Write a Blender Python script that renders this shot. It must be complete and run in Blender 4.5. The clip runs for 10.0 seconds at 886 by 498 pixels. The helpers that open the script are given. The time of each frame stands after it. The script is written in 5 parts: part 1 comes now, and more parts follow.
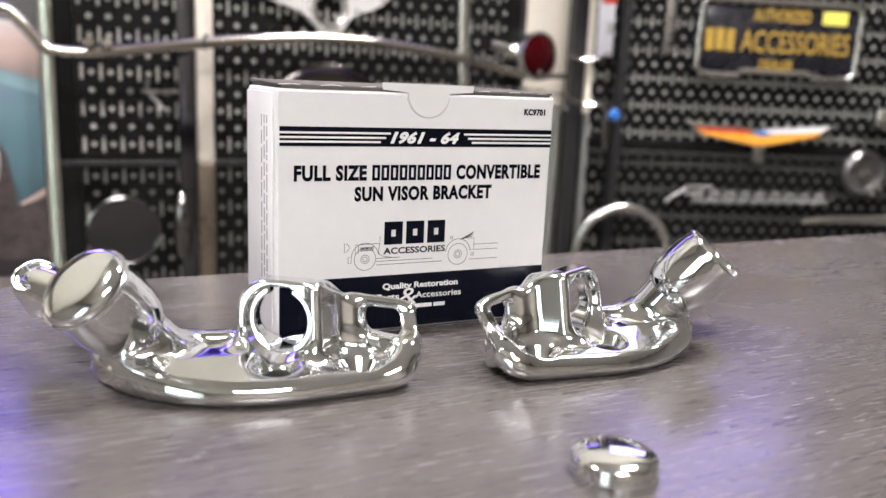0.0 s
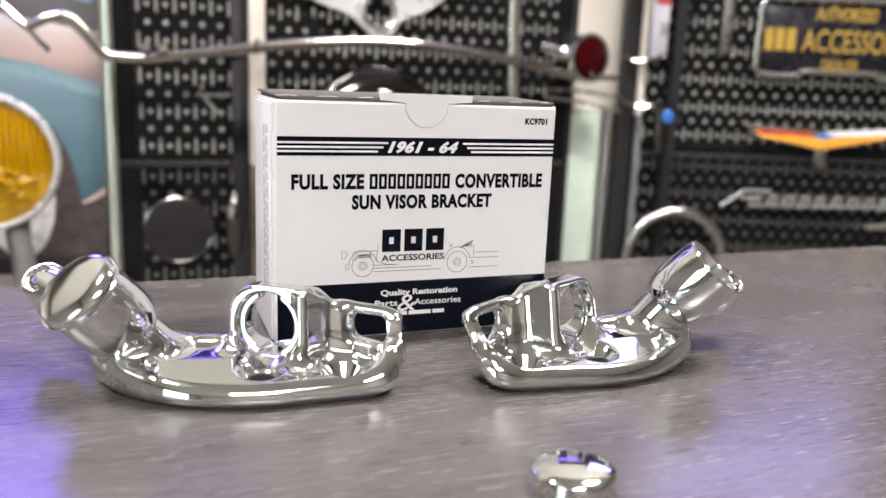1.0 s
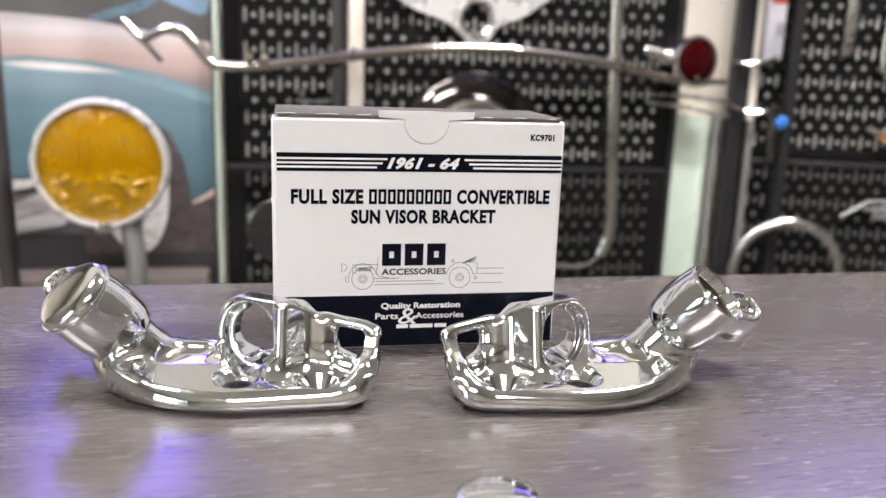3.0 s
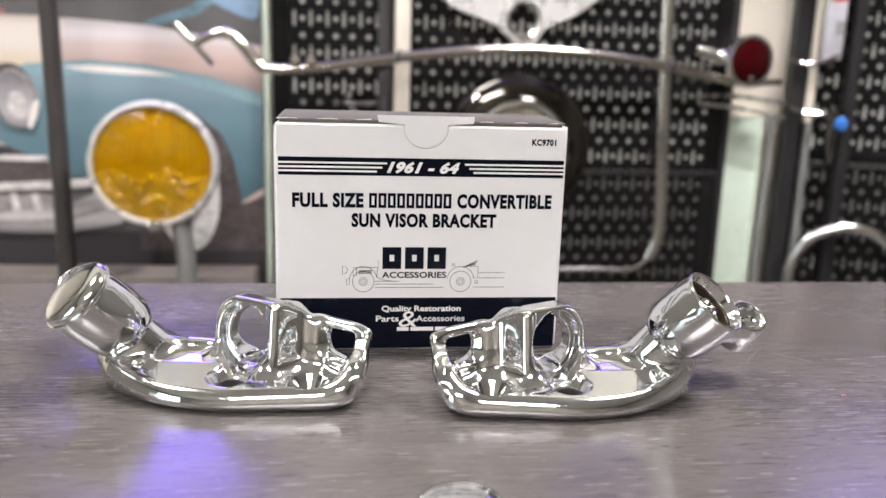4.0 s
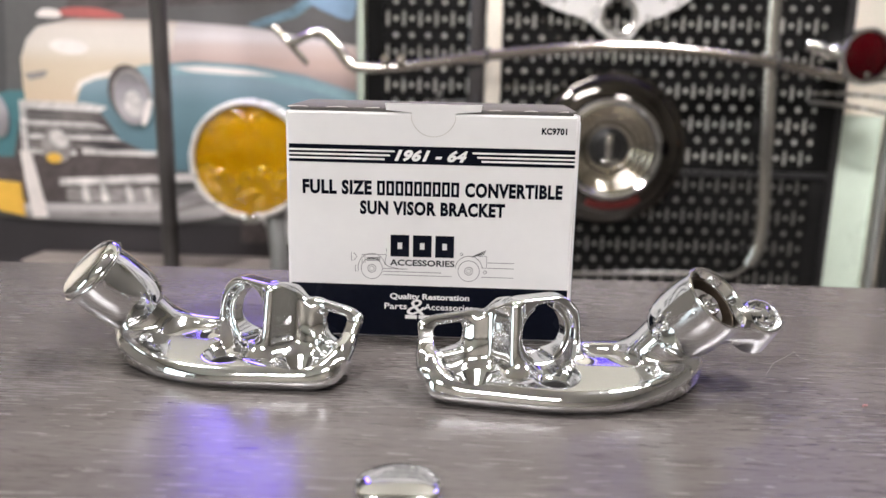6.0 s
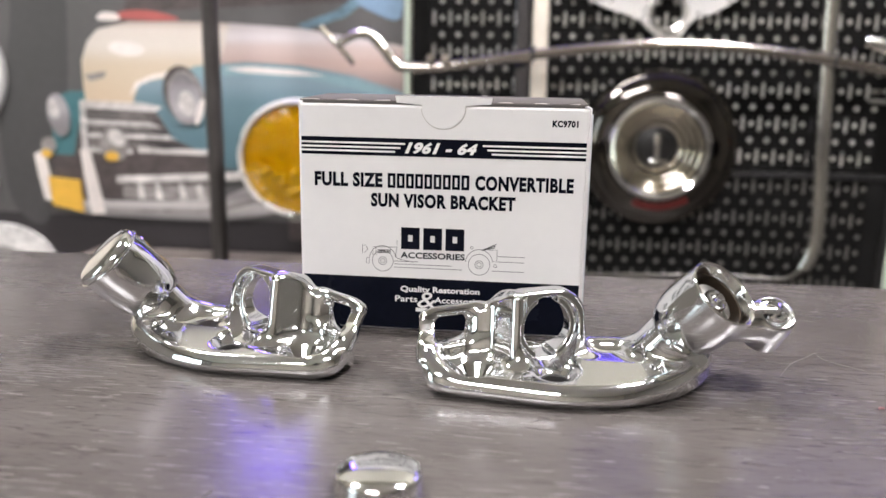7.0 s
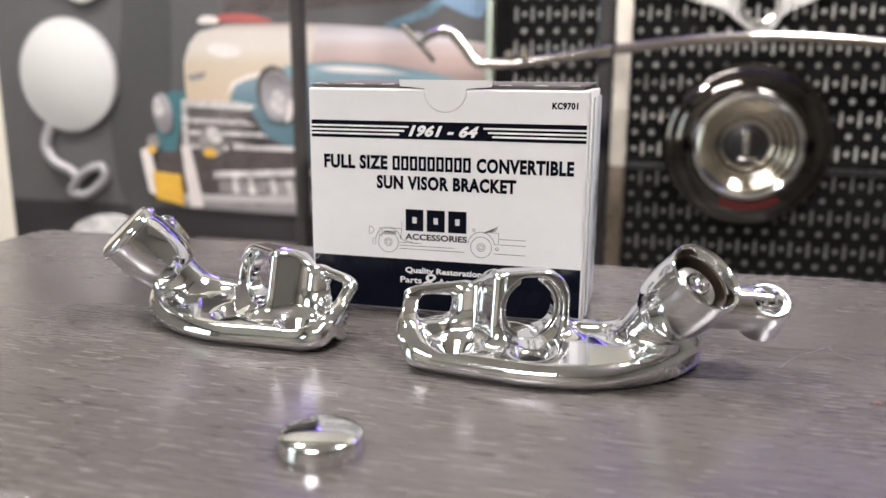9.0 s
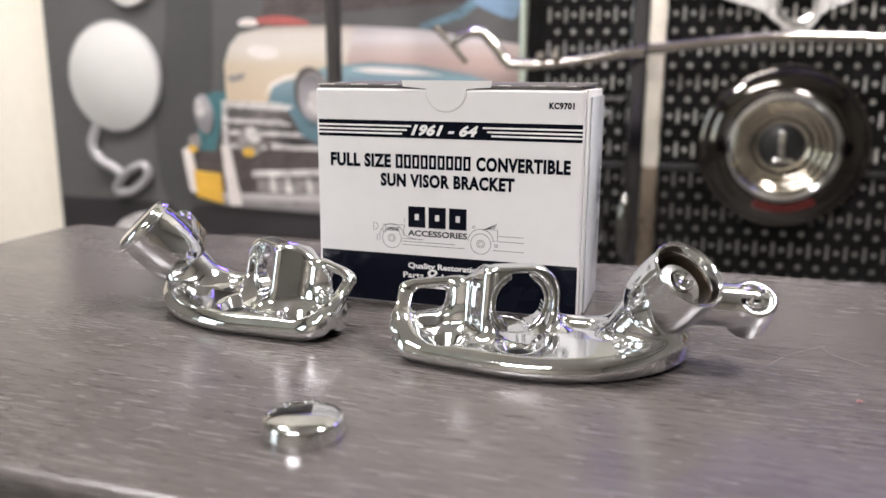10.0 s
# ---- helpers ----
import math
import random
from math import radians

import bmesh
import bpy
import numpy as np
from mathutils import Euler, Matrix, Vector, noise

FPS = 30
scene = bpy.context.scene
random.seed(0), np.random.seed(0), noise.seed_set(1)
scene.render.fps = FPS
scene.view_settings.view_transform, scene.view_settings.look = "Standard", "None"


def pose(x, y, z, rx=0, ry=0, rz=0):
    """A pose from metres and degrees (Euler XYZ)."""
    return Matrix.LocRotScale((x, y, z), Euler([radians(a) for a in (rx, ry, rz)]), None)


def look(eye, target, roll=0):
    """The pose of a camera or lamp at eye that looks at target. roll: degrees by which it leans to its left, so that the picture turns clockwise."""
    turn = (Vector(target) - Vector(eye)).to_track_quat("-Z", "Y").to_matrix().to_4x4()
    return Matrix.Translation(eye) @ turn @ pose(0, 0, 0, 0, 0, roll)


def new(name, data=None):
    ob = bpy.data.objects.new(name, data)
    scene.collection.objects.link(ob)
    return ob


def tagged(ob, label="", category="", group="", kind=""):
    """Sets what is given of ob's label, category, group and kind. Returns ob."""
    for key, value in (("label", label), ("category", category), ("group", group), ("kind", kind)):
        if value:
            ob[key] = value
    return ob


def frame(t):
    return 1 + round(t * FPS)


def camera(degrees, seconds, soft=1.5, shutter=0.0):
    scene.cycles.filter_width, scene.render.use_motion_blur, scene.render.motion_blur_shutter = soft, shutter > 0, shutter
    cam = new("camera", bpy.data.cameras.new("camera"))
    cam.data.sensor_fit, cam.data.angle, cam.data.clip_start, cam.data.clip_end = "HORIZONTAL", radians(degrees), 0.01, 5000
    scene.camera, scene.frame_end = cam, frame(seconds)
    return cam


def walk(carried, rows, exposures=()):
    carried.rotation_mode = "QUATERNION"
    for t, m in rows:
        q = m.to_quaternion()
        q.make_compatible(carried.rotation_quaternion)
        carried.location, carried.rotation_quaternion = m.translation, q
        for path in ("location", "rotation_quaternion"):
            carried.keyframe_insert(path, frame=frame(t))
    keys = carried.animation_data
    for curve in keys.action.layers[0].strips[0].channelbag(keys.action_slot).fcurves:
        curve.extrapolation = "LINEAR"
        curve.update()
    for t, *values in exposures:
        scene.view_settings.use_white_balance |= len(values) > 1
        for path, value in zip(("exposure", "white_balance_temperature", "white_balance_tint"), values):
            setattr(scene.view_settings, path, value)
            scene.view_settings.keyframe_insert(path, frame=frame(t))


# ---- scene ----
cam = camera(58.3, 10.0)
PATH = [
    (0, (-0.147, -0.326, 0.114), (0.702, 1.436, -0.304), 2.6),
    (0.5, (-0.132, -0.333, 0.119), (0.642, 1.463, -0.304), 2.5),
    (1, (-0.12, -0.341, 0.12), (0.578, 1.484, -0.306), 2.4),
    (1.5, (-0.104, -0.347, 0.127), (0.517, 1.505, -0.303), 2.3),
    (2, (-0.093, -0.35, 0.13), (0.452, 1.525, -0.303), 2.2),
    (2.5, (-0.078, -0.353, 0.128), (0.389, 1.543, -0.306), 2.1),
    (4, (-0.035, -0.363, 0.132), (0.2, 1.574, -0.307), 1.7),
    (4.5, (-0.02, -0.363, 0.13), (0.139, 1.581, -0.311), 1.6),
    (5, (-0.01, -0.363, 0.128), (0.077, 1.586, -0.312), 1.5),
    (5.5, (0.004, -0.366, 0.128), (0.015, 1.585, -0.312), 1.4),
    (7, (0.04, -0.364, 0.123), (-0.17, 1.576, -0.315), 1.0),
    (7.5, (0.051, -0.365, 0.122), (-0.229, 1.567, -0.316), 0.9),
    (8, (0.064, -0.364, 0.118), (-0.285, 1.556, -0.32), 0.8),
    (8.5, (0.077, -0.363, 0.117), (-0.34, 1.544, -0.32), 0.5),
    (9, (0.091, -0.361, 0.115), (-0.39, 1.531, -0.32), 0.4),
    (9.5, (0.1, -0.362, 0.115), (-0.437, 1.515, -0.32), 0.3),
    (10, (0.114, -0.365, 0.115), (-0.474, 1.496, -0.318), 0.3),
]
walk(cam, [(t, look(eye, target, roll)) for t, eye, target, roll in PATH],
     exposures=((0, 0.07), (2.5, 0.06), (5, -0.03), (8.5, -0.04), (10, -0.12)))
# slight defocus of the far wall, as a phone lens gives it
cam.data.dof.use_dof = True
cam.data.dof.focus_distance = 0.35
cam.data.dof.aperture_fstop = 8.0

U = 1.08  # metres per plan unit


# ---- light ----
world = bpy.data.worlds.new("world")
scene.world = world
world.use_nodes = True
wn = world.node_tree.nodes
sky = wn.new("ShaderNodeTexSky")
sky.sky_type = "NISHITA"
sky.sun_disc = False
sky.sun_elevation, sky.sun_rotation = radians(40), radians(200)
wn["Background"].inputs["Strength"].default_value = 0.15
world.node_tree.links.new(sky.outputs[0], wn["Background"].inputs["Color"])
CEILING_LIGHT, LED_LIGHT, WINDOW_LIGHT = 330.0, 9.5, 16.0


# ---- materials ----
def shader(name, color=(0.5, 0.5, 0.5), rough=0.5, metal=0.0, **more):
    m = bpy.data.materials.new(name)
    m.use_nodes = True
    b = m.node_tree.nodes["Principled BSDF"]
    b.inputs["Base Color"].default_value = (*color, 1)
    b.inputs["Roughness"].default_value = rough
    b.inputs["Metallic"].default_value = metal
    for key, value in more.items():
        b.inputs[key.replace("_", " ")].default_value = value
    return m


def worn(m, scale=30.0, color=0.15, rough=0.1, bump=0.0, stretch=(1, 1, 1), fine=6.0, coords="Object"):
    """Two scales of noise on colour, gloss and relief of a plain material."""
    t = m.node_tree
    n, l = t.nodes, t.links
    b = n["Principled BSDF"]
    base = b.inputs["Base Color"].default_value[:]
    r0 = b.inputs["Roughness"].default_value
    tc = n.new("ShaderNodeTexCoord")
    mp = n.new("ShaderNodeMapping")
    mp.inputs["Scale"].default_value = stretch
    l.new(tc.outputs[coords], mp.inputs["Vector"])
    big, small = n.new("ShaderNodeTexNoise"), n.new("ShaderNodeTexNoise")
    big.inputs["Scale"].default_value, small.inputs["Scale"].default_value = scale, scale * fine
    big.inputs["Detail"].default_value, small.inputs["Detail"].default_value = 4, 5
    for k in (big, small):
        l.new(mp.outputs[0], k.inputs["Vector"])
    mix = n.new("ShaderNodeMath")
    mix.operation = "ADD"
    l.new(big.outputs[0], mix.inputs[0])
    l.new(small.outputs[0], mix.inputs[1])
    ramp = n.new("ShaderNodeValToRGB")
    ramp.color_ramp.elements[0].position, ramp.color_ramp.elements[1].position = 0.3, 0.7
    ramp.color_ramp.elements[0].color = (*[c * (1 - color) for c in base[:3]], 1)
    ramp.color_ramp.elements[1].color = (*[min(1, c * (1 + color)) for c in base[:3]], 1)
    half = n.new("ShaderNodeMath")
    half.operation = "MULTIPLY"
    half.inputs[1].default_value = 0.5
    l.new(mix.outputs[0], half.inputs[0])
    l.new(half.outputs[0], ramp.inputs[0])
    l.new(ramp.outputs[0], b.inputs["Base Color"])
    rr = n.new("ShaderNodeMapRange")
    rr.inputs["From Min"].default_value, rr.inputs["From Max"].default_value = 0.35, 0.65
    rr.inputs["To Min"].default_value, rr.inputs["To Max"].default_value = max(0.0, r0 - rough), min(1, r0 + rough)
    l.new(big.outputs[0], rr.inputs["Value"])
    l.new(rr.outputs[0], b.inputs["Roughness"])
    if bump:
        bp = n.new("ShaderNodeBump")
        bp.inputs["Strength"].default_value = bump
        bp.inputs["Distance"].default_value = 0.001
        l.new(small.outputs[0], bp.inputs["Height"])
        l.new(bp.outputs[0], b.inputs["Normal"])
    return m


def glow(name, color, strength):
    m = shader(name, color)
    b = m.node_tree.nodes["Principled BSDF"]
    b.inputs["Emission Color"].default_value = (*color, 1)
    b.inputs["Emission Strength"].default_value = strength
    return m


def table_wood():
    """Dark grey-brown laminate with fine open grain along its length."""
    m = shader("dark_wood", (0.1, 0.09, 0.085), 0.3)
    t = m.node_tree
    n, l = t.nodes, t.links
    b = n["Principled BSDF"]
    tc = n.new("ShaderNodeTexCoord")

    def tex(scale, stretch, detail, distort=0.0):
        mp = n.new("ShaderNodeMapping")
        mp.inputs["Scale"].default_value = stretch
        l.new(tc.outputs["Object"], mp.inputs["Vector"])
        k = n.new("ShaderNodeTexNoise")
        k.inputs["Scale"].default_value, k.inputs["Detail"].default_value = scale, detail
        k.inputs["Distortion"].default_value = distort
        l.new(mp.outputs[0], k.inputs["Vector"])
        return k.outputs[0]

    def ramp(value, lo, hi, c0, c1):
        k = n.new("ShaderNodeValToRGB")
        k.color_ramp.elements[0].position, k.color_ramp.elements[1].position = lo, hi
        k.color_ramp.elements[0].color, k.color_ramp.elements[1].color = (*c0, 1), (*c1, 1)
        l.new(value, k.inputs[0])
        return k.outputs[0]

    bands = tex(30, (0.2, 1.6, 1), 5, 0.4)
    grain = tex(760, (0.085, 1, 1), 5, 0.3)
    pores = tex(1500, (0.08, 1, 1), 3, 0.1)
    stain = tex(9, (1, 1, 1), 5)
    base = ramp(bands, 0.32, 0.7, (0.079, 0.070, 0.065), (0.101, 0.091, 0.086))
    light = ramp(grain, 0.40, 0.72, (0.93, 0.93, 0.93), (1.07, 1.065, 1.06))
    dash = ramp(pores, 0.37, 0.45, (0.60, 0.59, 0.58), (1, 1, 1))

    flow = tex(150, (0.055, 1, 1), 3, 0.5)
    off = n.new("ShaderNodeMath")
    off.operation = "SUBTRACT"
    off.inputs[1].default_value = 0.5
    l.new(flow, off.inputs[0])
    near = n.new("ShaderNodeMath")
    near.operation = "ABSOLUTE"
    l.new(off.outputs[0], near.inputs[0])
    lines = ramp(near.outputs[0], 0.004, 0.02, (0.80, 0.79, 0.78), (1, 1, 1))

    def times(a, c):
        k = n.new("ShaderNodeMix")
        k.data_type, k.blend_type = "RGBA", "MULTIPLY"
        k.inputs["Factor"].default_value = 1.0
        l.new(a, k.inputs["A"])
        l.new(c, k.inputs["B"])
        return k.outputs["Result"]

    l.new(times(times(times(base, light), dash), lines), b.inputs["Base Color"])
    rg = n.new("ShaderNodeMapRange")
    rg.inputs["From Min"].default_value, rg.inputs["From Max"].default_value = 0.75, 1.25
    rg.inputs["To Min"].default_value, rg.inputs["To Max"].default_value = 0.15, 0.31
    both = n.new("ShaderNodeMath")
    both.operation = "ADD"
    l.new(stain, both.inputs[0])
    l.new(grain, both.inputs[1])
    l.new(both.outputs[0], rg.inputs["Value"])
    l.new(rg.outputs[0], b.inputs["Roughness"])
    bp = n.new("ShaderNodeBump")
    bp.inputs["Strength"].default_value, bp.inputs["Distance"].default_value = 0.16, 0.0003
    l.new(pores, bp.inputs["Height"])
    l.new(bp.outputs[0], b.inputs["Normal"])
    return m


CHROME = worn(shader("chrome", (0.83, 0.84, 0.845), 0.085, 1.0), 60, 0.03, 0.015)
CHROME_OLD = worn(shader("display_chrome", (0.78, 0.77, 0.74), 0.2, 1.0), 40, 0.06, 0.05)
BRIGHT = worn(shader("bright_plate", (0.86, 0.85, 0.83), 0.3, 0.55), 40, 0.05, 0.08)
BAR_METAL = worn(shader("aged_chrome", (0.72, 0.67, 0.60), 0.14, 1.0), 40, 0.1, 0.05)
CHROME_DARK = worn(shader("smoked_chrome", (0.3, 0.29, 0.28), 0.16, 1.0), 40, 0.1, 0.05)
SATIN = worn(shader("satin_steel", (0.55, 0.54, 0.52), 0.3, 1.0), 80, 0.08, 0.08)
DARK_CAST = worn(shader("bare_cast_metal", (0.055, 0.04, 0.028), 0.45, 0.7), 60, 0.2, 0.1)
WOOD = table_wood()
CARD = worn(shader("white_card", (0.70, 0.685, 0.675), 0.38), 25, 0.025, 0.06, 0.05)
CARD_GREY = worn(shader("board_core", (0.45, 0.42, 0.38), 0.8), 90, 0.2, 0.05, 0.2)
# board colour darkened by the shade under the lid
SHADOW_CARD = worn(shader("shaded_board_edge", (0.10, 0.09, 0.085), 0.8), 90, 0.2, 0.05, 0.2)
LID_GREY = worn(shader("grey_board", (0.07, 0.062, 0.055), 0.85), 60, 0.3, 0.05, 0.2, (0.3, 1, 1))
INK = worn(shader("black_ink", (0.004, 0.005, 0.010), 0.22, Specular_IOR_Level=0.08), 50, 0.2, 0.08)
PRINT_GREY = shader("grey_print", (0.25, 0.25, 0.27), 0.5)
INK_LINE = shader("line_ink", (0.05, 0.05, 0.05), 0.5)
PRINT_WHITE = shader("print_white", (0.78, 0.77, 0.76), 0.42)
BOARD = worn(shader("black_pegboard", (0.008, 0.0078, 0.0076), 0.45, Specular_IOR_Level=0.07), 25, 0.25, 0.1, 0.1)
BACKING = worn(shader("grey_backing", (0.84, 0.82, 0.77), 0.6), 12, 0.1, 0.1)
# same backing lower down, the weaker light there put into its colour
SHADED_BACKING = worn(shader("shaded_backing", (0.28, 0.27, 0.25), 0.6), 12, 0.15, 0.1)
CREAM = worn(shader("cream_wall", (0.87, 0.81, 0.69), 0.7), 6, 0.04, 0.05, 0.1)
BEIGE = worn(shader("beige_wall", (0.13, 0.122, 0.105), 0.8), 5, 0.1, 0.05, 0.1)
WHITE = worn(shader("white_ceiling", (0.66, 0.64, 0.55), 0.85), 8, 0.05, 0.05, 0.1)
# for the unseen block added over the displays
BULKHEAD = worn(shader("olive_added_block", (0.26, 0.248, 0.205), 0.75), 5, 0.12, 0.05, 0.1)
OLIVE_WALL = worn(shader("olive_wall", (0.22, 0.2, 0.165), 0.7), 5, 0.25, 0.05, 0.1)
FLOOR = worn(shader("grey_floor", (0.09, 0.082, 0.075), 0.4), 4, 0.2, 0.1)
MINT = worn(shader("pale_green_panel", (0.52, 0.6, 0.5), 0.35), 10, 0.06, 0.1)
BLACK_METAL = worn(shader("black_metal", (0.018, 0.0175, 0.018), 0.4), 60, 0.2, 0.1, 0.1)
GREY_METAL = worn(shader("grey_metal", (0.3, 0.3, 0.29), 0.4, 0.6), 40, 0.1, 0.1)
AMBER = worn(shader("amber_glass", (1.0, 0.51, 0.003), 0.04, Transmission_Weight=0.60, Coat_Weight=0.5), 30, 0.15, 0.03, 0, (2.4, 1, 0.35))
RED_GLASS = shader("red_lens", (0.03, 0.0005, 0.0015), 0.16, Specular_IOR_Level=0.25)
RED_PAINT = worn(shader("red_paint", (0.42, 0.05, 0.03), 0.3), 40, 0.15, 0.1)
BLUE_PAINT = shader("blue_plastic", (0.04, 0.16, 0.5), 0.3)
ORANGE = worn(shader("orange_enamel", (0.98, 0.40, 0.05), 0.2), 40, 0.15, 0.05)
GOLD = worn(shader("gold_paint", (0.40, 0.255, 0.045), 0.45), 60, 0.15, 0.1)
SIGN_BLACK = worn(shader("sign_black", (0.012, 0.012, 0.016), 0.25), 30, 0.2, 0.1)
YELLOW = worn(shader("yellow_sticker", (0.75, 0.68, 0.12), 0.5), 40, 0.1, 0.1)
GLASS_GREY = shader("grey_glass", (0.16, 0.16, 0.18), 0.14, 1.0)
PALE = worn(shader("pale_mirror_face", (0.60, 0.59, 0.565), 0.5), 8, 0.02, 0.05)
PLASTIC = worn(shader("clear_wrap", (0.62, 0.64, 0.66), 0.15), 30, 0.06, 0.08)
LAMP = glow("lamp_diffuser", (1.0, 0.955, 0.972), CEILING_LIGHT)
LAMP_WIDE = glow("wide_lamp_diffuser", (1.0, 0.955, 0.965), CEILING_LIGHT * 0.185)
LED = glow("violet_led", (0.24, 0.15, 1.0), LED_LIGHT)
LED_THIN = glow("violet_led_line", (0.15, 0.085, 1.0), LED_LIGHT * 0.15)
LED_CORE = glow("led_core", (0.72, 0.66, 1.0), LED_LIGHT * 0.6)
LED_BRIGHT = glow("bright_lavender_led", (0.44, 0.36, 1.0), LED_LIGHT * 0.42)


def ink(name, color, rough=0.45):
    """A printed colour of the wall poster."""
    return worn(shader(name, color, rough), 14, 0.12, 0.05)


def graded(name, stops, lo, hi, axis=2, mottle=0.06):
    """A printed colour that runs through stops between two heights, in plan units over the floor, or along x."""
    m = worn(shader(name, (1, 1, 1), 0.45), 14, mottle, 0.05)
    n, l = m.node_tree.nodes, m.node_tree.links
    b = n["Principled BSDF"]
    tone = b.inputs["Base Color"].links[0].from_socket
    tc, xyz, rng, ramp, mix = (n.new(k) for k in ("ShaderNodeTexCoord", "ShaderNodeSeparateXYZ", "ShaderNodeMapRange", "ShaderNodeValToRGB", "ShaderNodeMix"))
    l.new(tc.outputs["Object"], xyz.inputs[0])
    l.new(xyz.outputs[axis], rng.inputs["Value"])
    rng.inputs["From Min"].default_value, rng.inputs["From Max"].default_value = lo * U, hi * U
    l.new(rng.outputs[0], ramp.inputs[0])
    e = ramp.color_ramp.elements
    e[0].position, e[0].color = 0.0, (*stops[0][1], 1)
    e[1].position, e[1].color = 1.0, (*stops[-1][1], 1)
    for at_, color in stops[1:-1]:
        e.new(at_).color = (*color, 1)
    ramp.color_ramp.interpolation = "EASE"
    mix.data_type, mix.blend_type = "RGBA", "MULTIPLY"
    mix.inputs["Factor"].default_value = 1.0
    l.new(ramp.outputs[0], mix.inputs["A"])
    l.new(tone, mix.inputs["B"])
    l.new(mix.outputs["Result"], b.inputs["Base Color"])
    return m


def busy(name, color):
    """A printed colour that stands for shiny bodywork: mottled light and dark."""
    return worn(shader(name, color, 0.45), 34, 0.55, 0.05, 0, (1, 1, 1.8), 3.0)


# ---- building helpers ----
def part(name, bm, material, parent=None, label="", sharp=35):
    """Link a bmesh or mesh, drawn in plan units, as one mesh object."""
    if isinstance(bm, bmesh.types.BMesh):
        me = bpy.data.meshes.new(name)
        bm.to_mesh(me)
        bm.free()
    else:
        me = bm
    me.transform(Matrix.Scale(U, 4))
    me.materials.clear()
    me.materials.append(material)
    me.polygons.foreach_set("use_smooth", [True] * len(me.polygons))
    me.set_sharp_from_angle(angle=radians(sharp))
    ob = new(name, me)
    ob.parent = parent
    if label:
        ob["label"] = label
    return ob


def thing(name, x, y, z, label, category, rz=0, group="", kind=""):
    ob = new(name)
    ob.empty_display_size = 0.02
    ob.matrix_basis = pose(U * x, U * y, U * z, 0, 0, rz)
    return tagged(ob, label, category, group, kind)


def at(ob, x, y, z, rx=0, ry=0, rz=0):
    ob.matrix_basis = pose(U * x, U * y, U * z, rx, ry, rz)
    return ob


def slab(x0, x1, y0, y1, z0, z1, bevel=0.0, segments=2):
    bm = bmesh.new()
    bmesh.ops.create_cube(bm, size=1)
    for v in bm.verts:
        v.co = Vector(((x0 + x1) / 2 + v.co.x * (x1 - x0), (y0 + y1) / 2 + v.co.y * (y1 - y0), (z0 + z1) / 2 + v.co.z * (z1 - z0)))
    if bevel:
        bmesh.ops.bevel(bm, geom=bm.edges[:], offset=bevel, segments=segments, profile=0.5, affect="EDGES")
    return bm


def lathe(profile, seg=48, axis=(0, 0, 1), at_=(0, 0, 0)):
    """Turn (radius, height) points round an axis."""
    bm = bmesh.new()
    rings = []
    for r, h in profile:
        if r < 1e-6:
            rings.append([bm.verts.new((0, 0, h))])
        else:
            rings.append([bm.verts.new((r * math.cos(2 * math.pi * i / seg), r * math.sin(2 * math.pi * i / seg), h)) for i in range(seg)])
    for a, b in zip(rings, rings[1:]):
        for i in range(seg):
            j = (i + 1) % seg
            q = [a[i % len(a)], a[j % len(a)], b[j % len(b)], b[i % len(b)]]
            q = list(dict.fromkeys(q))
            if len(q) > 2:
                bm.faces.new(q)
    turn = Vector(axis).to_track_quat("Z", "Y").to_matrix().to_4x4()
    bm.transform(Matrix.Translation(at_) @ turn)
    bmesh.ops.recalc_face_normals(bm, faces=bm.faces)
    return bm


def smooth_line(points, steps=8, closed=False):
    """A Catmull-Rom line through points."""
    p = [Vector(a) for a in points]
    n = len(p)
    out = []
    for i in range(n if closed else n - 1):
        a, b, c, d = (p[(i - 1) % n], p[i], p[(i + 1) % n], p[(i + 2) % n]) if closed else (p[max(i - 1, 0)], p[i], p[i + 1], p[min(i + 2, n - 1)])
        for k in range(steps):
            t = k / steps
            out.append(0.5 * (2 * b + (c - a) * t + (2 * a - 5 * b + 4 * c - d) * t * t + (3 * b - a - 3 * c + d) * t ** 3))
    if not closed:
        out.append(p[-1])
    return out


def tube(points, radius, seg=12, flat=1.0, smooth=8, closed=False):
    """A round or flattened rod along a smoothed line; radius may run along it as a list of two."""
    line = smooth_line(points, smooth, closed) if smooth else [Vector(a) for a in points]
    r0, r1 = radius if isinstance(radius, tuple) else (radius, radius)
    bm = bmesh.new()
    rings, n = [], len(line)
    for i, c in enumerate(line):
        d = (line[(i + 1) % n] - line[i - 1]) if closed else (line[min(i + 1, n - 1)] - line[max(i - 1, 0)])
        d.normalize()
        side = d.cross(Vector((0, 1, 0)))
        if side.length < 0.05:
            side = d.cross(Vector((0, 0, 1)))
        side.normalize()
        up = side.cross(d)
        r = r0 + (r1 - r0) * i / max(1, n - 1)
        rings.append([bm.verts.new(c + side * r * math.cos(2 * math.pi * k / seg) + up * r * flat * math.sin(2 * math.pi * k / seg)) for k in range(seg)])
    pairs = list(zip(rings, rings[1:])) + ([(rings[-1], rings[0])] if closed else [])
    for a, b in pairs:
        for k in range(seg):
            bm.faces.new((a[k], a[(k + 1) % seg], b[(k + 1) % seg], b[k]))
    if not closed:
        bm.faces.new(rings[0])
        bm.faces.new(rings[-1])
    bmesh.ops.recalc_face_normals(bm, faces=bm.faces)
    return bm


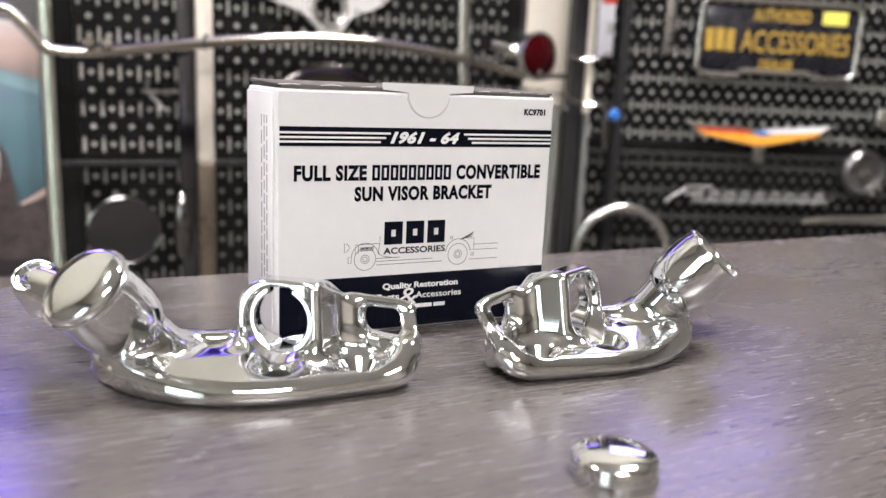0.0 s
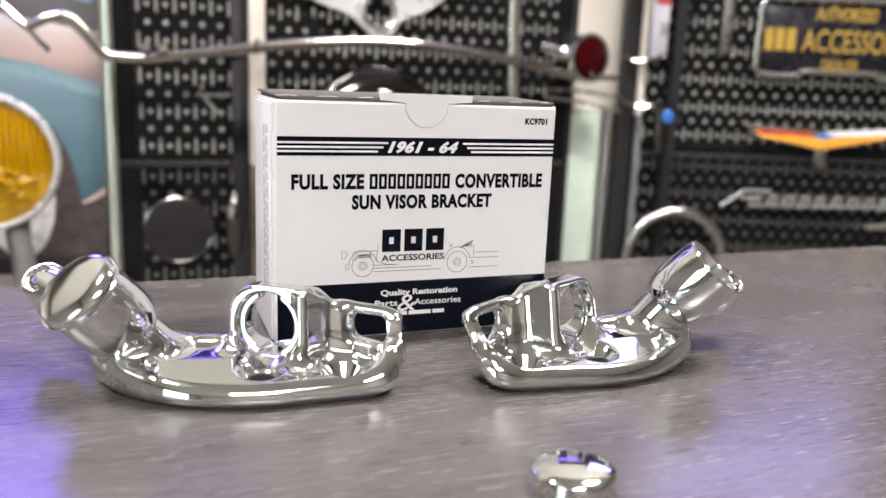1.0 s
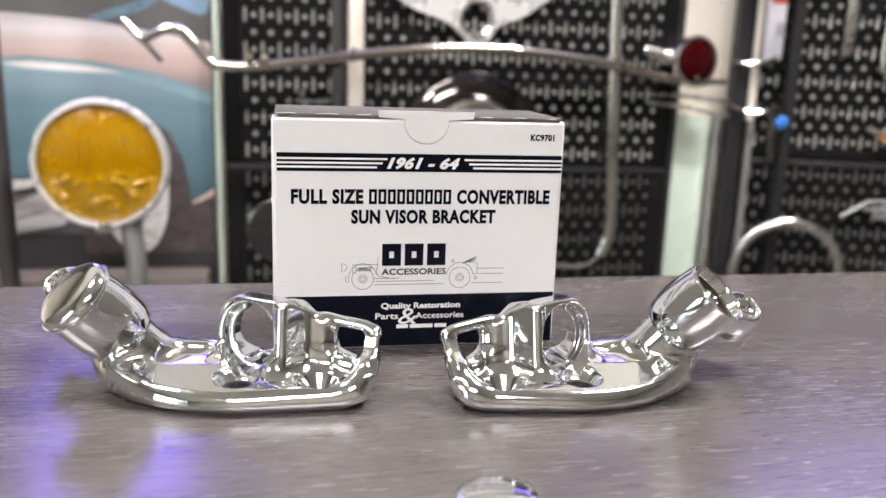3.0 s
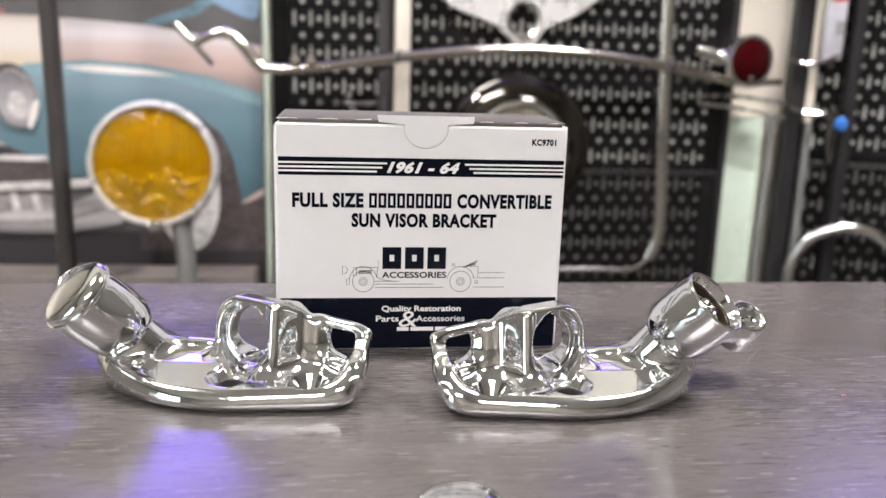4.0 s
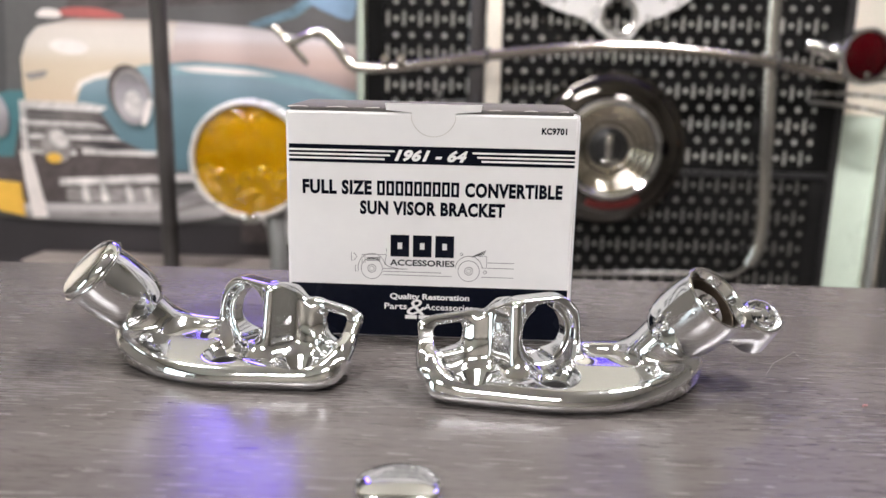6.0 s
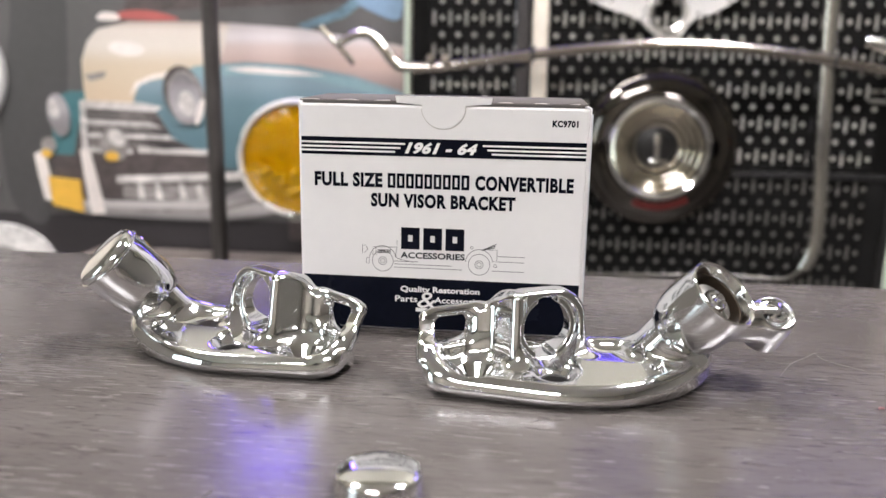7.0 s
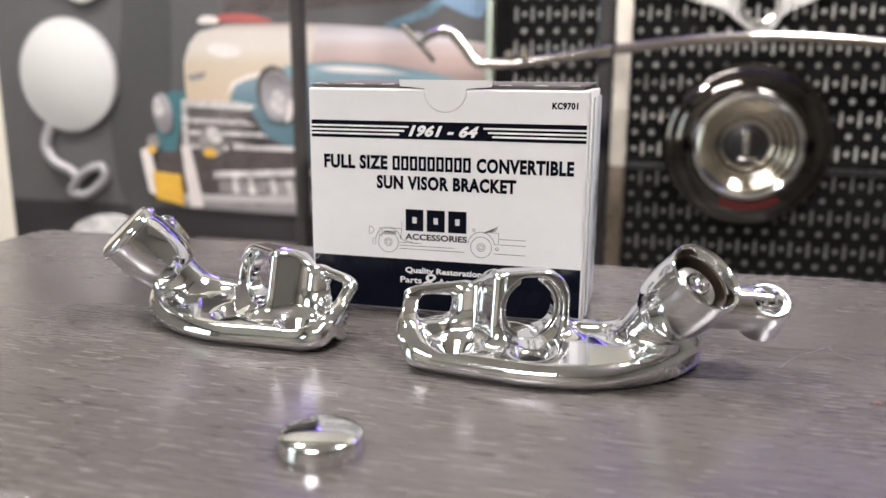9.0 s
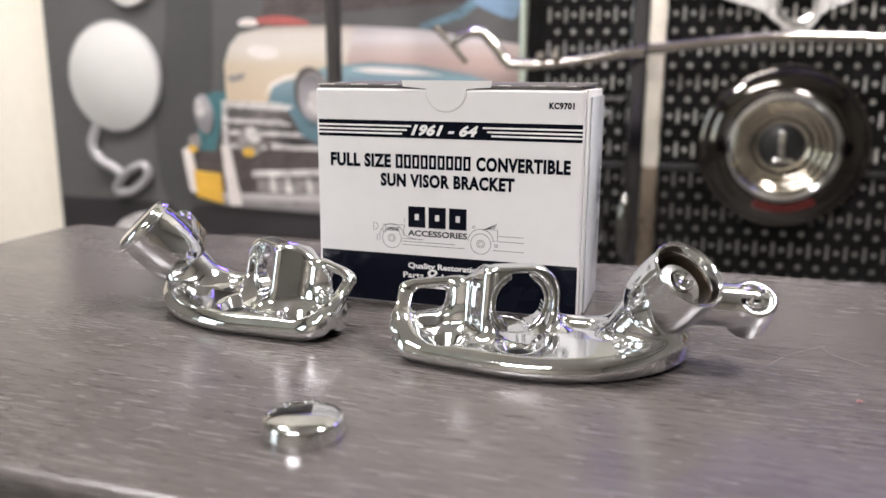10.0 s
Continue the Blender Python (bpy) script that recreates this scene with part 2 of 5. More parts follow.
def prism(outline, y0, y1, smooth=0, bevel=0.0):
    """A flat shape drawn in x, z and given a depth from y0 to y1."""
    line = [(v.x, v.y) for v in smooth_line([(a, b, 0) for a, b in outline], smooth, True)] if smooth else outline
    bm = bmesh.new()
    f = bm.faces.new([bm.verts.new((x, y0, z)) for x, z in line])
    up = bmesh.ops.extrude_face_region(bm, geom=[f])
    bmesh.ops.translate(bm, verts=[v for v in up["geom"] if isinstance(v, bmesh.types.BMVert)], vec=(0, y1 - y0, 0))
    bmesh.ops.recalc_face_normals(bm, faces=bm.faces)
    if bevel:
        front = [e for e in bm.edges if all(abs(v.co.y - y0) < 1e-7 for v in e.verts)]
        bmesh.ops.bevel(bm, geom=front, offset=bevel, segments=2, profile=0.5, affect="EDGES")
    return bm


def oval(cx, cz, rx, rz, n=40, turn=0.0, a0=0.0, a1=360.0):
    c, s = math.cos(radians(turn)), math.sin(radians(turn))
    out = []
    m = n if a1 - a0 >= 360 else n + 1
    for i in range(m):
        a = radians(a0 + (a1 - a0) * i / n)
        u, v = rx * math.cos(a), rz * math.sin(a)
        out.append((cx + u * c - v * s, cz + u * s + v * c))
    return out


def ringband(cx, cz, r0, r1, y0, y1, n=40, a0=0.0, a1=360.0):
    """A flat ring, or a piece of one."""
    bm = bmesh.new()
    full = a1 - a0 >= 360
    loops = []
    for i in range(n if full else n + 1):
        a = radians(a0 + (a1 - a0) * i / n)
        loops.append([bm.verts.new((cx + r * math.cos(a), y, cz + r * math.sin(a))) for r, y in ((r0, y0), (r1, y0), (r1, y1), (r0, y1))])
    for a, b in list(zip(loops, loops[1:])) + ([(loops[-1], loops[0])] if full else []):
        for k in range(4):
            bm.faces.new((a[k], a[(k + 1) % 4], b[(k + 1) % 4], b[k]))
    if not full:
        bm.faces.new(loops[0])
        bm.faces.new(loops[-1])
    bmesh.ops.recalc_face_normals(bm, faces=bm.faces)
    return bm


def frame_block(x0, x1, z0, z1, w, y):
    """A plain printed block with a slot through its middle, on a face that looks to -y."""
    bm = bmesh.new()
    zs = ((z0, z0 + w * 1.1), (z1 - w * 1.1, z1))
    rings = []
    for a, b, c, e in ((x0, x1, z0, z1), (x0 + w, x1 - w, zs[0][1], zs[1][0])):
        rings.append([bm.verts.new((u, y - 0.0001, v)) for u, v in ((a, c), (b, c), (b, e), (a, e))])
    for k in range(4):
        j = (k + 1) % 4
        bm.faces.new((rings[0][k], rings[0][j], rings[1][j], rings[1][k]))
    up = bmesh.ops.extrude_face_region(bm, geom=bm.faces[:])
    bmesh.ops.translate(bm, verts=[v for v in up["geom"] if isinstance(v, bmesh.types.BMVert)], vec=(0, 0.0002, 0))
    bmesh.ops.recalc_face_normals(bm, faces=bm.faces)
    return bm


def lettering(name, words, x0, x1, z0, z1, y, material, parent, bold=0.0, lean=0.0, thick=0.00012, label="", spacing=1.0):
    """Words in the built-in font, fitted into x0..x1, z0..z1 on a face that looks to -y."""
    curve = bpy.data.curves.new(name, "FONT")
    curve.body, curve.size, curve.offset, curve.extrude, curve.shear = words, 1.0, bold, 0.01, lean
    curve.resolution_u = 3
    curve.space_character = spacing
    temp = new(name, curve)
    bpy.context.view_layer.update()
    me = bpy.data.meshes.new_from_object(temp.evaluated_get(bpy.context.evaluated_depsgraph_get()))
    bpy.data.objects.remove(temp)
    co = np.empty(len(me.vertices) * 3)
    me.vertices.foreach_get("co", co)
    co = co.reshape(-1, 3)
    lo, hi = co.min(0), co.max(0)
    out = np.empty_like(co)
    out[:, 0] = x0 + (co[:, 0] - lo[0]) / (hi[0] - lo[0]) * (x1 - x0)
    out[:, 2] = z0 + (co[:, 1] - lo[1]) / (hi[1] - lo[1]) * (z1 - z0)
    out[:, 1] = y - (co[:, 2] - lo[2]) / (hi[2] - lo[2]) * thick
    me.vertices.foreach_set("co", out.ravel())
    return part(name, me, material, parent, label)


# ---- room ----
FLOOR_Z, CEIL_Z = -0.83, 1.6
BACK_Y, FRONT_Y, LEFT_X, RIGHT_X = 0.905, -2.6, -2.1, 2.3


def structure(name, bm, material, label, category):
    return tagged(part(name, bm, material), label, category, kind="structure")


structure("floor", slab(LEFT_X - 0.1, RIGHT_X + 0.1, FRONT_Y - 0.1, BACK_Y + 0.1, FLOOR_Z - 0.05, FLOOR_Z), FLOOR, "grey shop floor", "floor")
structure("ceiling", slab(LEFT_X - 0.1, RIGHT_X + 0.1, FRONT_Y - 0.1, BACK_Y + 0.1, CEIL_Z, CEIL_Z + 0.05), WHITE, "off-white shop ceiling", "ceiling")
structure("wall_back", slab(LEFT_X - 0.1, RIGHT_X + 0.1, BACK_Y, BACK_Y + 0.1, FLOOR_Z, CEIL_Z), CREAM, "cream painted wall behind the displays", "wall")
structure("wall_right", slab(RIGHT_X, RIGHT_X + 0.1, FRONT_Y, BACK_Y, FLOOR_Z, CEIL_Z), BEIGE, "beige painted side wall", "wall")


WINDOW = (-2.10, -1.05, -0.05, 1.15)


def window_wall():
    """The side wall with one shop window through it."""
    y0, y1, z0, z1 = WINDOW
    bm = bmesh.new()
    for a in ((FRONT_Y, y0, FLOOR_Z, CEIL_Z), (y1, BACK_Y, FLOOR_Z, CEIL_Z), (y0, y1, FLOOR_Z, z0), (y0, y1, z1, CEIL_Z)):
        b = slab(LEFT_X - 0.1, LEFT_X, a[0], a[1], a[2], a[3])
        me = bpy.data.meshes.new("piece")
        b.to_mesh(me)
        b.free()
        bm.from_mesh(me)
        bpy.data.meshes.remove(me)
    return bm


structure("wall_left", window_wall(), BEIGE, "beige painted side wall with a shop window", "wall")
structure("wall_front", slab(LEFT_X, RIGHT_X, FRONT_Y - 0.1, FRONT_Y, FLOOR_Z, CEIL_Z), OLIVE_WALL, "olive-grey painted wall", "wall")
# added out of view: keeps the bright cream wall out of the chrome's reflections
structure("added_bulkhead", slab(LEFT_X, RIGHT_X, BACK_Y - 0.16, BACK_Y, 0.62, CEIL_Z), BULKHEAD, "unseen olive-beige block added above the displays to dim reflections", "wall")


def window_daylight():
    """Sky light in the window's opening."""
    y0, y1, z0, z1 = WINDOW
    lamp = bpy.data.lights.new("window_daylight", "AREA")
    lamp.shape, lamp.size, lamp.size_y = "RECTANGLE", U * (y1 - y0), U * (z1 - z0)
    lamp.energy, lamp.color = WINDOW_LIGHT, (0.90, 1.0, 0.985)
    ob = new("window_daylight", lamp)
    ob.matrix_basis = look((U * (LEFT_X - 0.05), U * (y0 + y1) / 2, U * (z0 + z1) / 2), (0, U * (y0 + y1) / 2, U * (z0 + z1) / 2))
    return ob


window_daylight()


def ceiling_light(x, y, w, d, light=LAMP):
    t = thing("ceiling_light", x, y, CEIL_Z, "flat white ceiling light panel", "ceiling light", group="ceiling lights")
    part("frame", slab(-w / 2 - 0.02, w / 2 + 0.02, -d / 2 - 0.02, d / 2 + 0.02, -0.018, 0, 0.003), GREY_METAL, t)
    part("diffuser", slab(-w / 2, w / 2, -d / 2, d / 2, -0.024, -0.0185), light, t)
    return t


for lx, lw in ((-0.95, 0.34), (0.84, 0.46)):
    ceiling_light(lx, 0.20, lw, 0.115)
ceiling_light(-0.25, -1.55, 0.86, 0.37, LAMP_WIDE)


# ---- the table ----
def display_table():
    x0, x1, y0, y1 = -0.313, 0.95, -0.186, 0.117
    t = thing("display_table", 0.3, -0.03, FLOOR_Z, "dark grey-brown wood-grain display table with a rounded edge", "table")
    dz = -FLOOR_Z
    bm = slab(x0 - 0.3, x1 - 0.3, y0 + 0.03, y1 + 0.03, dz - 0.026, dz, 0.004, 3)
    part("tabletop", bm, WOOD, t, sharp=12)
    part("apron", slab(x0 - 0.27, x1 - 0.33, y0 + 0.05, y1 + 0.01, dz - 0.1, dz - 0.0262), BLACK_METAL, t)
    for lx in (x0 - 0.255, x1 - 0.345):
        for ly in (y0 + 0.065, y1 - 0.005):
            part("leg", slab(lx - 0.015, lx + 0.015, ly - 0.015, ly + 0.015, 0, dz - 0.1, 0.002), BLACK_METAL, t)
    return t


display_table()


def lint(x, y, size, color, turn):
    """A tiny shred of red lint on the tabletop."""
    bm = tube([(-size, 0, 0.0003), (-size * 0.3, size * 0.25, 0.0006), (size * 0.4, -size * 0.2, 0.0005), (size, size * 0.1, 0.0003)], 0.0003, 6)
    ob = part("lint", bm, color)
    at(ob, x, y, 0, 0, 0, turn)
    return tagged(ob, "tiny shred of pink lint lying on the table", "lint")


lint(0.1635, -0.0605, 0.0012, worn(shader("pink_lint", (0.33, 0.14, 0.135), 0.8), 200, 0.2, 0.1), 30)
SCRATCH = worn(shader("pale_scratch", (0.19, 0.18, 0.172), 0.45), 200, 0.2, 0.1)


def scratch(points, r=0.00013):
    ob = part("scratch", tube([(x, y, 0.0001) for x, y in points], r, 6, 0.3), SCRATCH)
    return tagged(ob, "pale hairline scratch on the tabletop", "scratch")


scratch([(-0.0500, -0.1530), (-0.0480, -0.1505), (-0.0462, -0.1470)], 0.00024)
scratch([(0.1372, -0.0329), (0.1415, -0.0250), (0.1459, -0.0177), (0.1535, -0.0100), (0.1603, -0.0026)], 0.00008)
scratch([(0.1603, -0.0026), (0.1602, -0.0102), (0.1660, -0.0165), (0.1729, -0.0221)], 0.00008)
scratch([(0.1360, -0.0160), (0.1420, -0.0185), (0.1459, -0.0177)], 0.00006)


# ---- the carton ----
def carton():
    """White product carton with black print, a tuck flap on top and a glued side."""
    t = thing("product_carton", 0, 0, 0, "white cardboard parts carton with black printed label, standing closed", "box")
    xl, xr, d, h = -0.0632, 0.0606, 0.050, 0.1008
    body = part("carton_body", slab(xl, xr, 0, d, 0.0, h - 0.0012, 0.0012, 3), CARD, t, sharp=12)
    cx0 = -0.0002
    # open edge of the corrugated lid, shade put into its colour, and the lid above it
    part("lid_edge", slab(xl + 0.002, xr - 0.002, 0.0006, d - 0.001, h - 0.0012, h + 0.0004, 0.0002), SHADOW_CARD, t, "unprinted board edge under the lid, darkened with the lid's shade")
    lid = slab(xl + 0.0006, xr - 0.0006, 0.001, d, h + 0.0003, h + 0.0011, 0.0003)
    for v in lid.verts:
        v.co.z += 0.0011 * (1 - ((v.co.x - xl) / (xr - xl) * 2 - 1) ** 2) - 0.0006
        v.co.z += 0.0010 * (v.co.y / d)
    lid_ob = part("lid", lid, LID_GREY, t, "grey board lid")
    for x0, x1, z0 in ((xl + 0.001, cx0 - 0.023, h + 0.0002), (cx0 + 0.022, xr - 0.004, h + 0.0001)):
        part("lid_layer", tube([(x0 + (x1 - x0) * k / 7, 0.0008, z0 + 0.0003 * math.sin(k * 2.1)) for k in range(8)], 0.00022, 6), CARD_GREY, t, "torn pale edge of the board")
    # half-round tuck tongue in the front
    cx = -0.0002
    tongue = [(cx - 0.0205, h + 0.0024), (cx - 0.0200, h - 0.0004), (cx - 0.0092, h - 0.0012)]
    tongue += [(cx + 0.0092 * math.cos(a), h - 0.0016 - 0.0093 * math.sin(a)) for a in [math.pi * (1 - i / 16) for i in range(1, 16)]]
    tongue += [(cx + 0.0092, h - 0.0012), (cx + 0.0200, h - 0.0004), (cx + 0.0205, h + 0.0024)]
    part("tuck_flap", prism(tongue, -0.0005, 0.0004), CARD, lid_ob, "white tuck tongue of the lid")
    rim = [(cx - 0.0125, 0, h - 0.0010), (cx - 0.0093, 0, h - 0.0014)]
    rim += [(cx - 0.0096 * math.cos(a), 0, h - 0.0016 - 0.0096 * math.sin(a)) for a in [math.pi * i / 14 for i in range(1, 14)]]
    rim += [(cx + 0.0093, 0, h - 0.0014), (cx + 0.0125, 0, h - 0.0010)]
    part("thumb_cut", tube(rim, 0.00013, 6, 0.5), CARD_GREY, t, "grey cut edge round the tongue")
    # side panels and folded corners
    part("side_panel", slab(xl - 0.0008, xl, 0.004, d - 0.001, 0.0008, h - 0.003, 0.0003), CARD, t)
    part("side_panel", slab(xr, xr + 0.0012, 0.003, d, 0.0006, h - 0.001, 0.0005), CARD, t)
    part("side_panel", slab(xr + 0.0014, xr + 0.0022, 0.008, d + 0.001, 0.001, h - 0.004, 0.0003), PLASTIC, t, "loose clear wrap along the side")
    rng = random.Random(3)
    for col in range(3):
        z = h - 0.012
        while z > 0.02:
            ln = rng.uniform(0.002, 0.007)
            part("side_print", slab(xl - 0.0009, xl - 0.0008, 0.011 + col * 0.0046, 0.0124 + col * 0.0046, z - ln, z), PRINT_GREY, body)
            z -= ln + rng.uniform(0.0008, 0.0016)
    y = -0.00005

    def patch(name, x0, x1, z0, z1, mat, lift=0.0, label=""):
        return part(name, slab(x0, x1, y - 0.0001 - lift, y + 0.0001, z0, z1), mat, body, label)

    # band with the year span
    patch("year_band", xl + 0.0013, xr - 0.0005, 0.0778, 0.0854, INK, label="black band with white lines")
    for z, a, b in ((0.0831, -0.0165, 0.0167), (0.0813, -0.0185, 0.0187), (0.0796, -0.0208, 0.0206)):
        patch("band_line", xl + 0.0013, a, z - 0.0004, z + 0.0004, PRINT_WHITE, 0.0001)
        patch("band_line", b, xr - 0.0005, z - 0.0004, z + 0.0004, PRINT_WHITE, 0.0001)
    lettering("year_text", "1961 - 64", -0.0166, 0.0147, 0.0789, 0.0840, y - 0.0001, PRINT_WHITE, body, 0.05, 0.35, spacing=1.08)
    # two title lines; the maker's name is set as plain blocks
    lettering("title_text", "FULL SIZE", -0.0563, -0.0263, 0.0640, 0.0704, y, INK, body, 0.05, spacing=1.1)
    lettering("title_text", "CONVERTIBLE", 0.0139, 0.0556, 0.0640, 0.0704, y, INK, body, 0.05, spacing=1.1)
    for i in range(9):
        x = -0.0240 + i * 0.0040
        part("name_block", frame_block(x, x + 0.0034, 0.0640, 0.0704, 0.00115, y), INK, body)
    lettering("title_text", "SUN VISOR BRACKET", -0.0314, 0.0314, 0.0555, 0.0617, y, INK, body, 0.05, spacing=1.1)
    lettering("part_number", "KC9701", 0.0455, 0.0562, 0.0916, 0.0945, y, INK, body, 0.05, spacing=1.1)
    # logo: three heavy shapes over the word, between the halves of a line-drawn car
    for a in (-0.0180, -0.0082, 0.0016):
        part("logo_block", frame_block(a, a + 0.0082, 0.0371, 0.0468, 0.0031, y), INK, body)
    lettering("logo_word", "ACCESSORIES", -0.0182, 0.0102, 0.0330, 0.0358, y, INK, body, 0.025)

    def wire(points, smooth=0, r=0.00013, closed=False):
        return part("logo_line", tube([(a, y, b) for a, b in points], r, 5, 0.5, smooth, closed), INK_LINE, body)

    for wx in (-0.0262, 0.0165):
        for r in (0.0047, 0.0018, 0.0010):
            wire(oval(wx, 0.0314, r, r, 28), closed=True)
        wire(oval(wx, 0.0320, 0.0060, 0.0062, 20, 0, 10, 175))
    wire([(-0.0352, 0.0385), (-0.0352, 0.0345), (-0.0338, 0.0352), (-0.0328, 0.0365), (-0.0338, 0.0380)], closed=True)
    wire([(-0.0305, 0.0338), (-0.0305, 0.0376), (-0.0198, 0.0378), (-0.0198, 0.0408)])
    wire([(-0.0292, 0.0338), (-0.0292, 0.0376)])
    for k in range(3):
        wire([(-0.0285, 0.0350 + k * 0.0006), (-0.0225, 0.0352 + k * 0.0006)], r=0.0002)
    wire([(-0.0198, 0.0378), (-0.0198, 0.0330), (-0.0125, 0.0313)], 4)
    wire([(-0.0335, 0.0326), (-0.0335, 0.0300), (-0.0322, 0.0300), (-0.0322, 0.0326)], closed=True)
    for x0, x1, z in ((-0.0212, 0.0045, 0.0302), (-0.0212, 0.0090, 0.0287), (0.0222, 0.0362, 0.0288), (0.0246, 0.0362, 0.0330), (0.0246, 0.0362, 0.0354), (-0.0212, -0.0105, 0.0315)):
        wire([(x0, z), (x1, z)])
    wire([(0.0205, 0.0382), (0.0242, 0.0382), (0.0242, 0.0330), (0.0220, 0.0330)])
    for k in range(3):
        wire([(0.0175, 0.0378), (0.0232 + k * 0.0003, 0.0392 + k * 0.0008)], r=0.0002)
    wire(oval(0.0236, 0.0311, 0.0007, 0.0007, 10), closed=True)
    wire(oval(0.0132, 0.0389, 0.0006, 0.0006, 10), closed=True)
    # black foot with the slogan
    patch("foot_band", xl + 0.0013, xr - 0.0005, 0.0008, 0.0240, INK, label="black band along the foot")
    lettering("slogan_text", "Quality Restoration", -0.0181, 0.0171, 0.0170, 0.0204, y - 0.0001, PRINT_WHITE, body, 0.03)
    lettering("slogan_text", "Parts", -0.0205, -0.0105, 0.0131, 0.0158, y - 0.0001, PRINT_WHITE, body, 0.012)
    lettering("slogan_text", "&", -0.0105, -0.0022, 0.0106, 0.0178, y - 0.0001, PRINT_WHITE, body, 0.0, 0.15)
    lettering("slogan_text", "Accessories", -0.0028, 0.0189, 0.0131, 0.0158, y - 0.0001, PRINT_WHITE, body, 0.012)
    for x0, x1 in ((-0.0112, -0.0060), (-0.0052, 0.0050), (0.0058, 0.0112)):
        patch("address_bar", x0, x1, 0.0088, 0.0105, PRINT_WHITE, 0.0001)
    return t


carton()


# ---- the brackets: smooth cast bodies from blended solids ----
def smin(a, b, k):
    h = np.clip(0.5 + 0.5 * (b - a) / k, 0, 1)
    return b + (a - b) * h - k * h * (1 - h)


def smax(a, b, k):
    return -smin(-a, -b, k)


def poly2(x, y, pts):
    """Signed distance to a polygon."""
    d = np.full(x.shape, 1e9)
    s = np.ones(x.shape)
    n = len(pts)
    for i in range(n):
        (ax, ay), (bx, by) = pts[i], pts[i - 1]
        ex, ey, wx, wy = bx - ax, by - ay, x - ax, y - ay
        t = np.clip((wx * ex + wy * ey) / (ex * ex + ey * ey), 0, 1)
        d = np.minimum(d, (wx - ex * t) ** 2 + (wy - ey * t) ** 2)
        c1, c2, c3 = y >= ay, y < by, ex * wy > ey * wx
        s = np.where((c1 & c2 & c3) | (~c1 & ~c2 & ~c3), -s, s)
    return s * np.sqrt(d)


def solid(d2, dz, r):
    """A flat shape given depth, with its edges rounded by r."""
    a, b = d2 + r, dz + r
    return np.minimum(np.maximum(a, b), 0) + np.hypot(np.maximum(a, 0), np.maximum(b, 0)) - r


def box2(x, y, hx, hy, r=0.0):
    a, b = np.abs(x) - hx + r, np.abs(y) - hy + r
    return np.minimum(np.maximum(a, b), 0) + np.hypot(np.maximum(a, 0), np.maximum(b, 0)) - r


def capsule(p, a, b, r0, r1):
    a, b = np.array(a), np.array(b)
    ab = b - a
    t = np.clip(((p - a) @ ab) / (ab @ ab), 0, 1)
    return np.linalg.norm(p - a - t[:, None] * ab, axis=1) - (r0 + (r1 - r0) * t)


BASE = [(v.x, v.y) for v in smooth_line([(a, b, 0) for a, b in (
    (0.0058, -0.0525), (0.0034, -0.0575), (0.0024, -0.0635), (0.0034, -0.0698), (0.0066, -0.0738), (0.0118, -0.0755), (0.032, -0.0783), (0.050, -0.0802), (0.068, -0.0780),
    (0.084, -0.0715), (0.098, -0.0605), (0.1070, -0.0460), (0.1088, -0.0360), (0.1045, -0.0300), (0.095, -0.0295), (0.075, -0.034), (0.052, -0.0385), (0.030, -0.0410), (0.0150, -0.0450), (0.0050, -0.0500))], 4, True)]
RING_C, RING_Z = (0.0468, -0.0503), 0.0208
OPEN_AXIS = Vector((0.524, -0.455, 0.720)).normalized()
CAPPED_AXIS = Vector((0.520, -0.470, 0.710)).normalized()
BOSS_AXIS = Vector((0.17, -0.59, 0.79)).normalized()
# cup foot and small screw of the open and of the capped bracket, which are set a little differently
OPEN_SET = (Vector((0.0935, -0.0470, 0.0210)), Vector((0.1300, -0.0420, 0.0283)), OPEN_AXIS)
CAPPED_SET = (Vector((0.0935, -0.0470, 0.0183)), Vector((0.1288, -0.0172, 0.0312)), CAPPED_AXIS)
ORIGIN = Vector((0.055, -0.055, 0.0))


TOP_BAR = smooth_line([(0.0004, -0.0534, 0.0240), (0.0040, -0.0516, 0.0250), (0.0110, -0.0484, 0.0254), (0.0195, -0.0446, 0.0258)], 4)
# flat leaning strap between the rim's corner and the top bar: middle, run, width, thickness
STRAP_AT = np.array((0.0016, -0.0605, 0.0170))
STRAP_RUN = np.array((-0.09, 0.78, 0.62))
STRAP_WIDE = np.array((0.94, 0.25, -0.20))


def rod(p, line, radii):
    """Distance to a round rod along a finely divided line, its radius running from point to point."""
    out = None
    for a, b, ra, rb in zip(line, line[1:], radii, radii[1:]):
        d = capsule(p, tuple(a), tuple(b), ra, rb)
        out = d if out is None else np.minimum(out, d)
    return out


def strip2(x, y, line, k):
    """Distance in plan to a bent line, its corners softened by k."""
    out = None
    for (ax, ay), (bx, by) in zip(line, line[1:]):
        ex, ey, wx, wy = bx - ax, by - ay, x - ax, y - ay
        t = np.clip((wx * ex + wy * ey) / (ex * ex + ey * ey), 0, 1)
        r = np.hypot(wx - ex * t, wy - ey * t)
        out = r if out is None else smin(out, r, k)
    return out


def countersink(x, y, z, cx, cy, r_hole, r_top, z_hole, z_top):
    """A round hole that opens upward into a cone."""
    rr = np.hypot(x - cx, y - cy)
    slope = (r_top - r_hole) / (z_top - z_hole)
    return np.maximum((rr - r_hole - np.maximum(z - z_hole, 0) * slope) / math.hypot(1, slope), np.maximum(z - z_top - 0.0016, -0.004 - z))


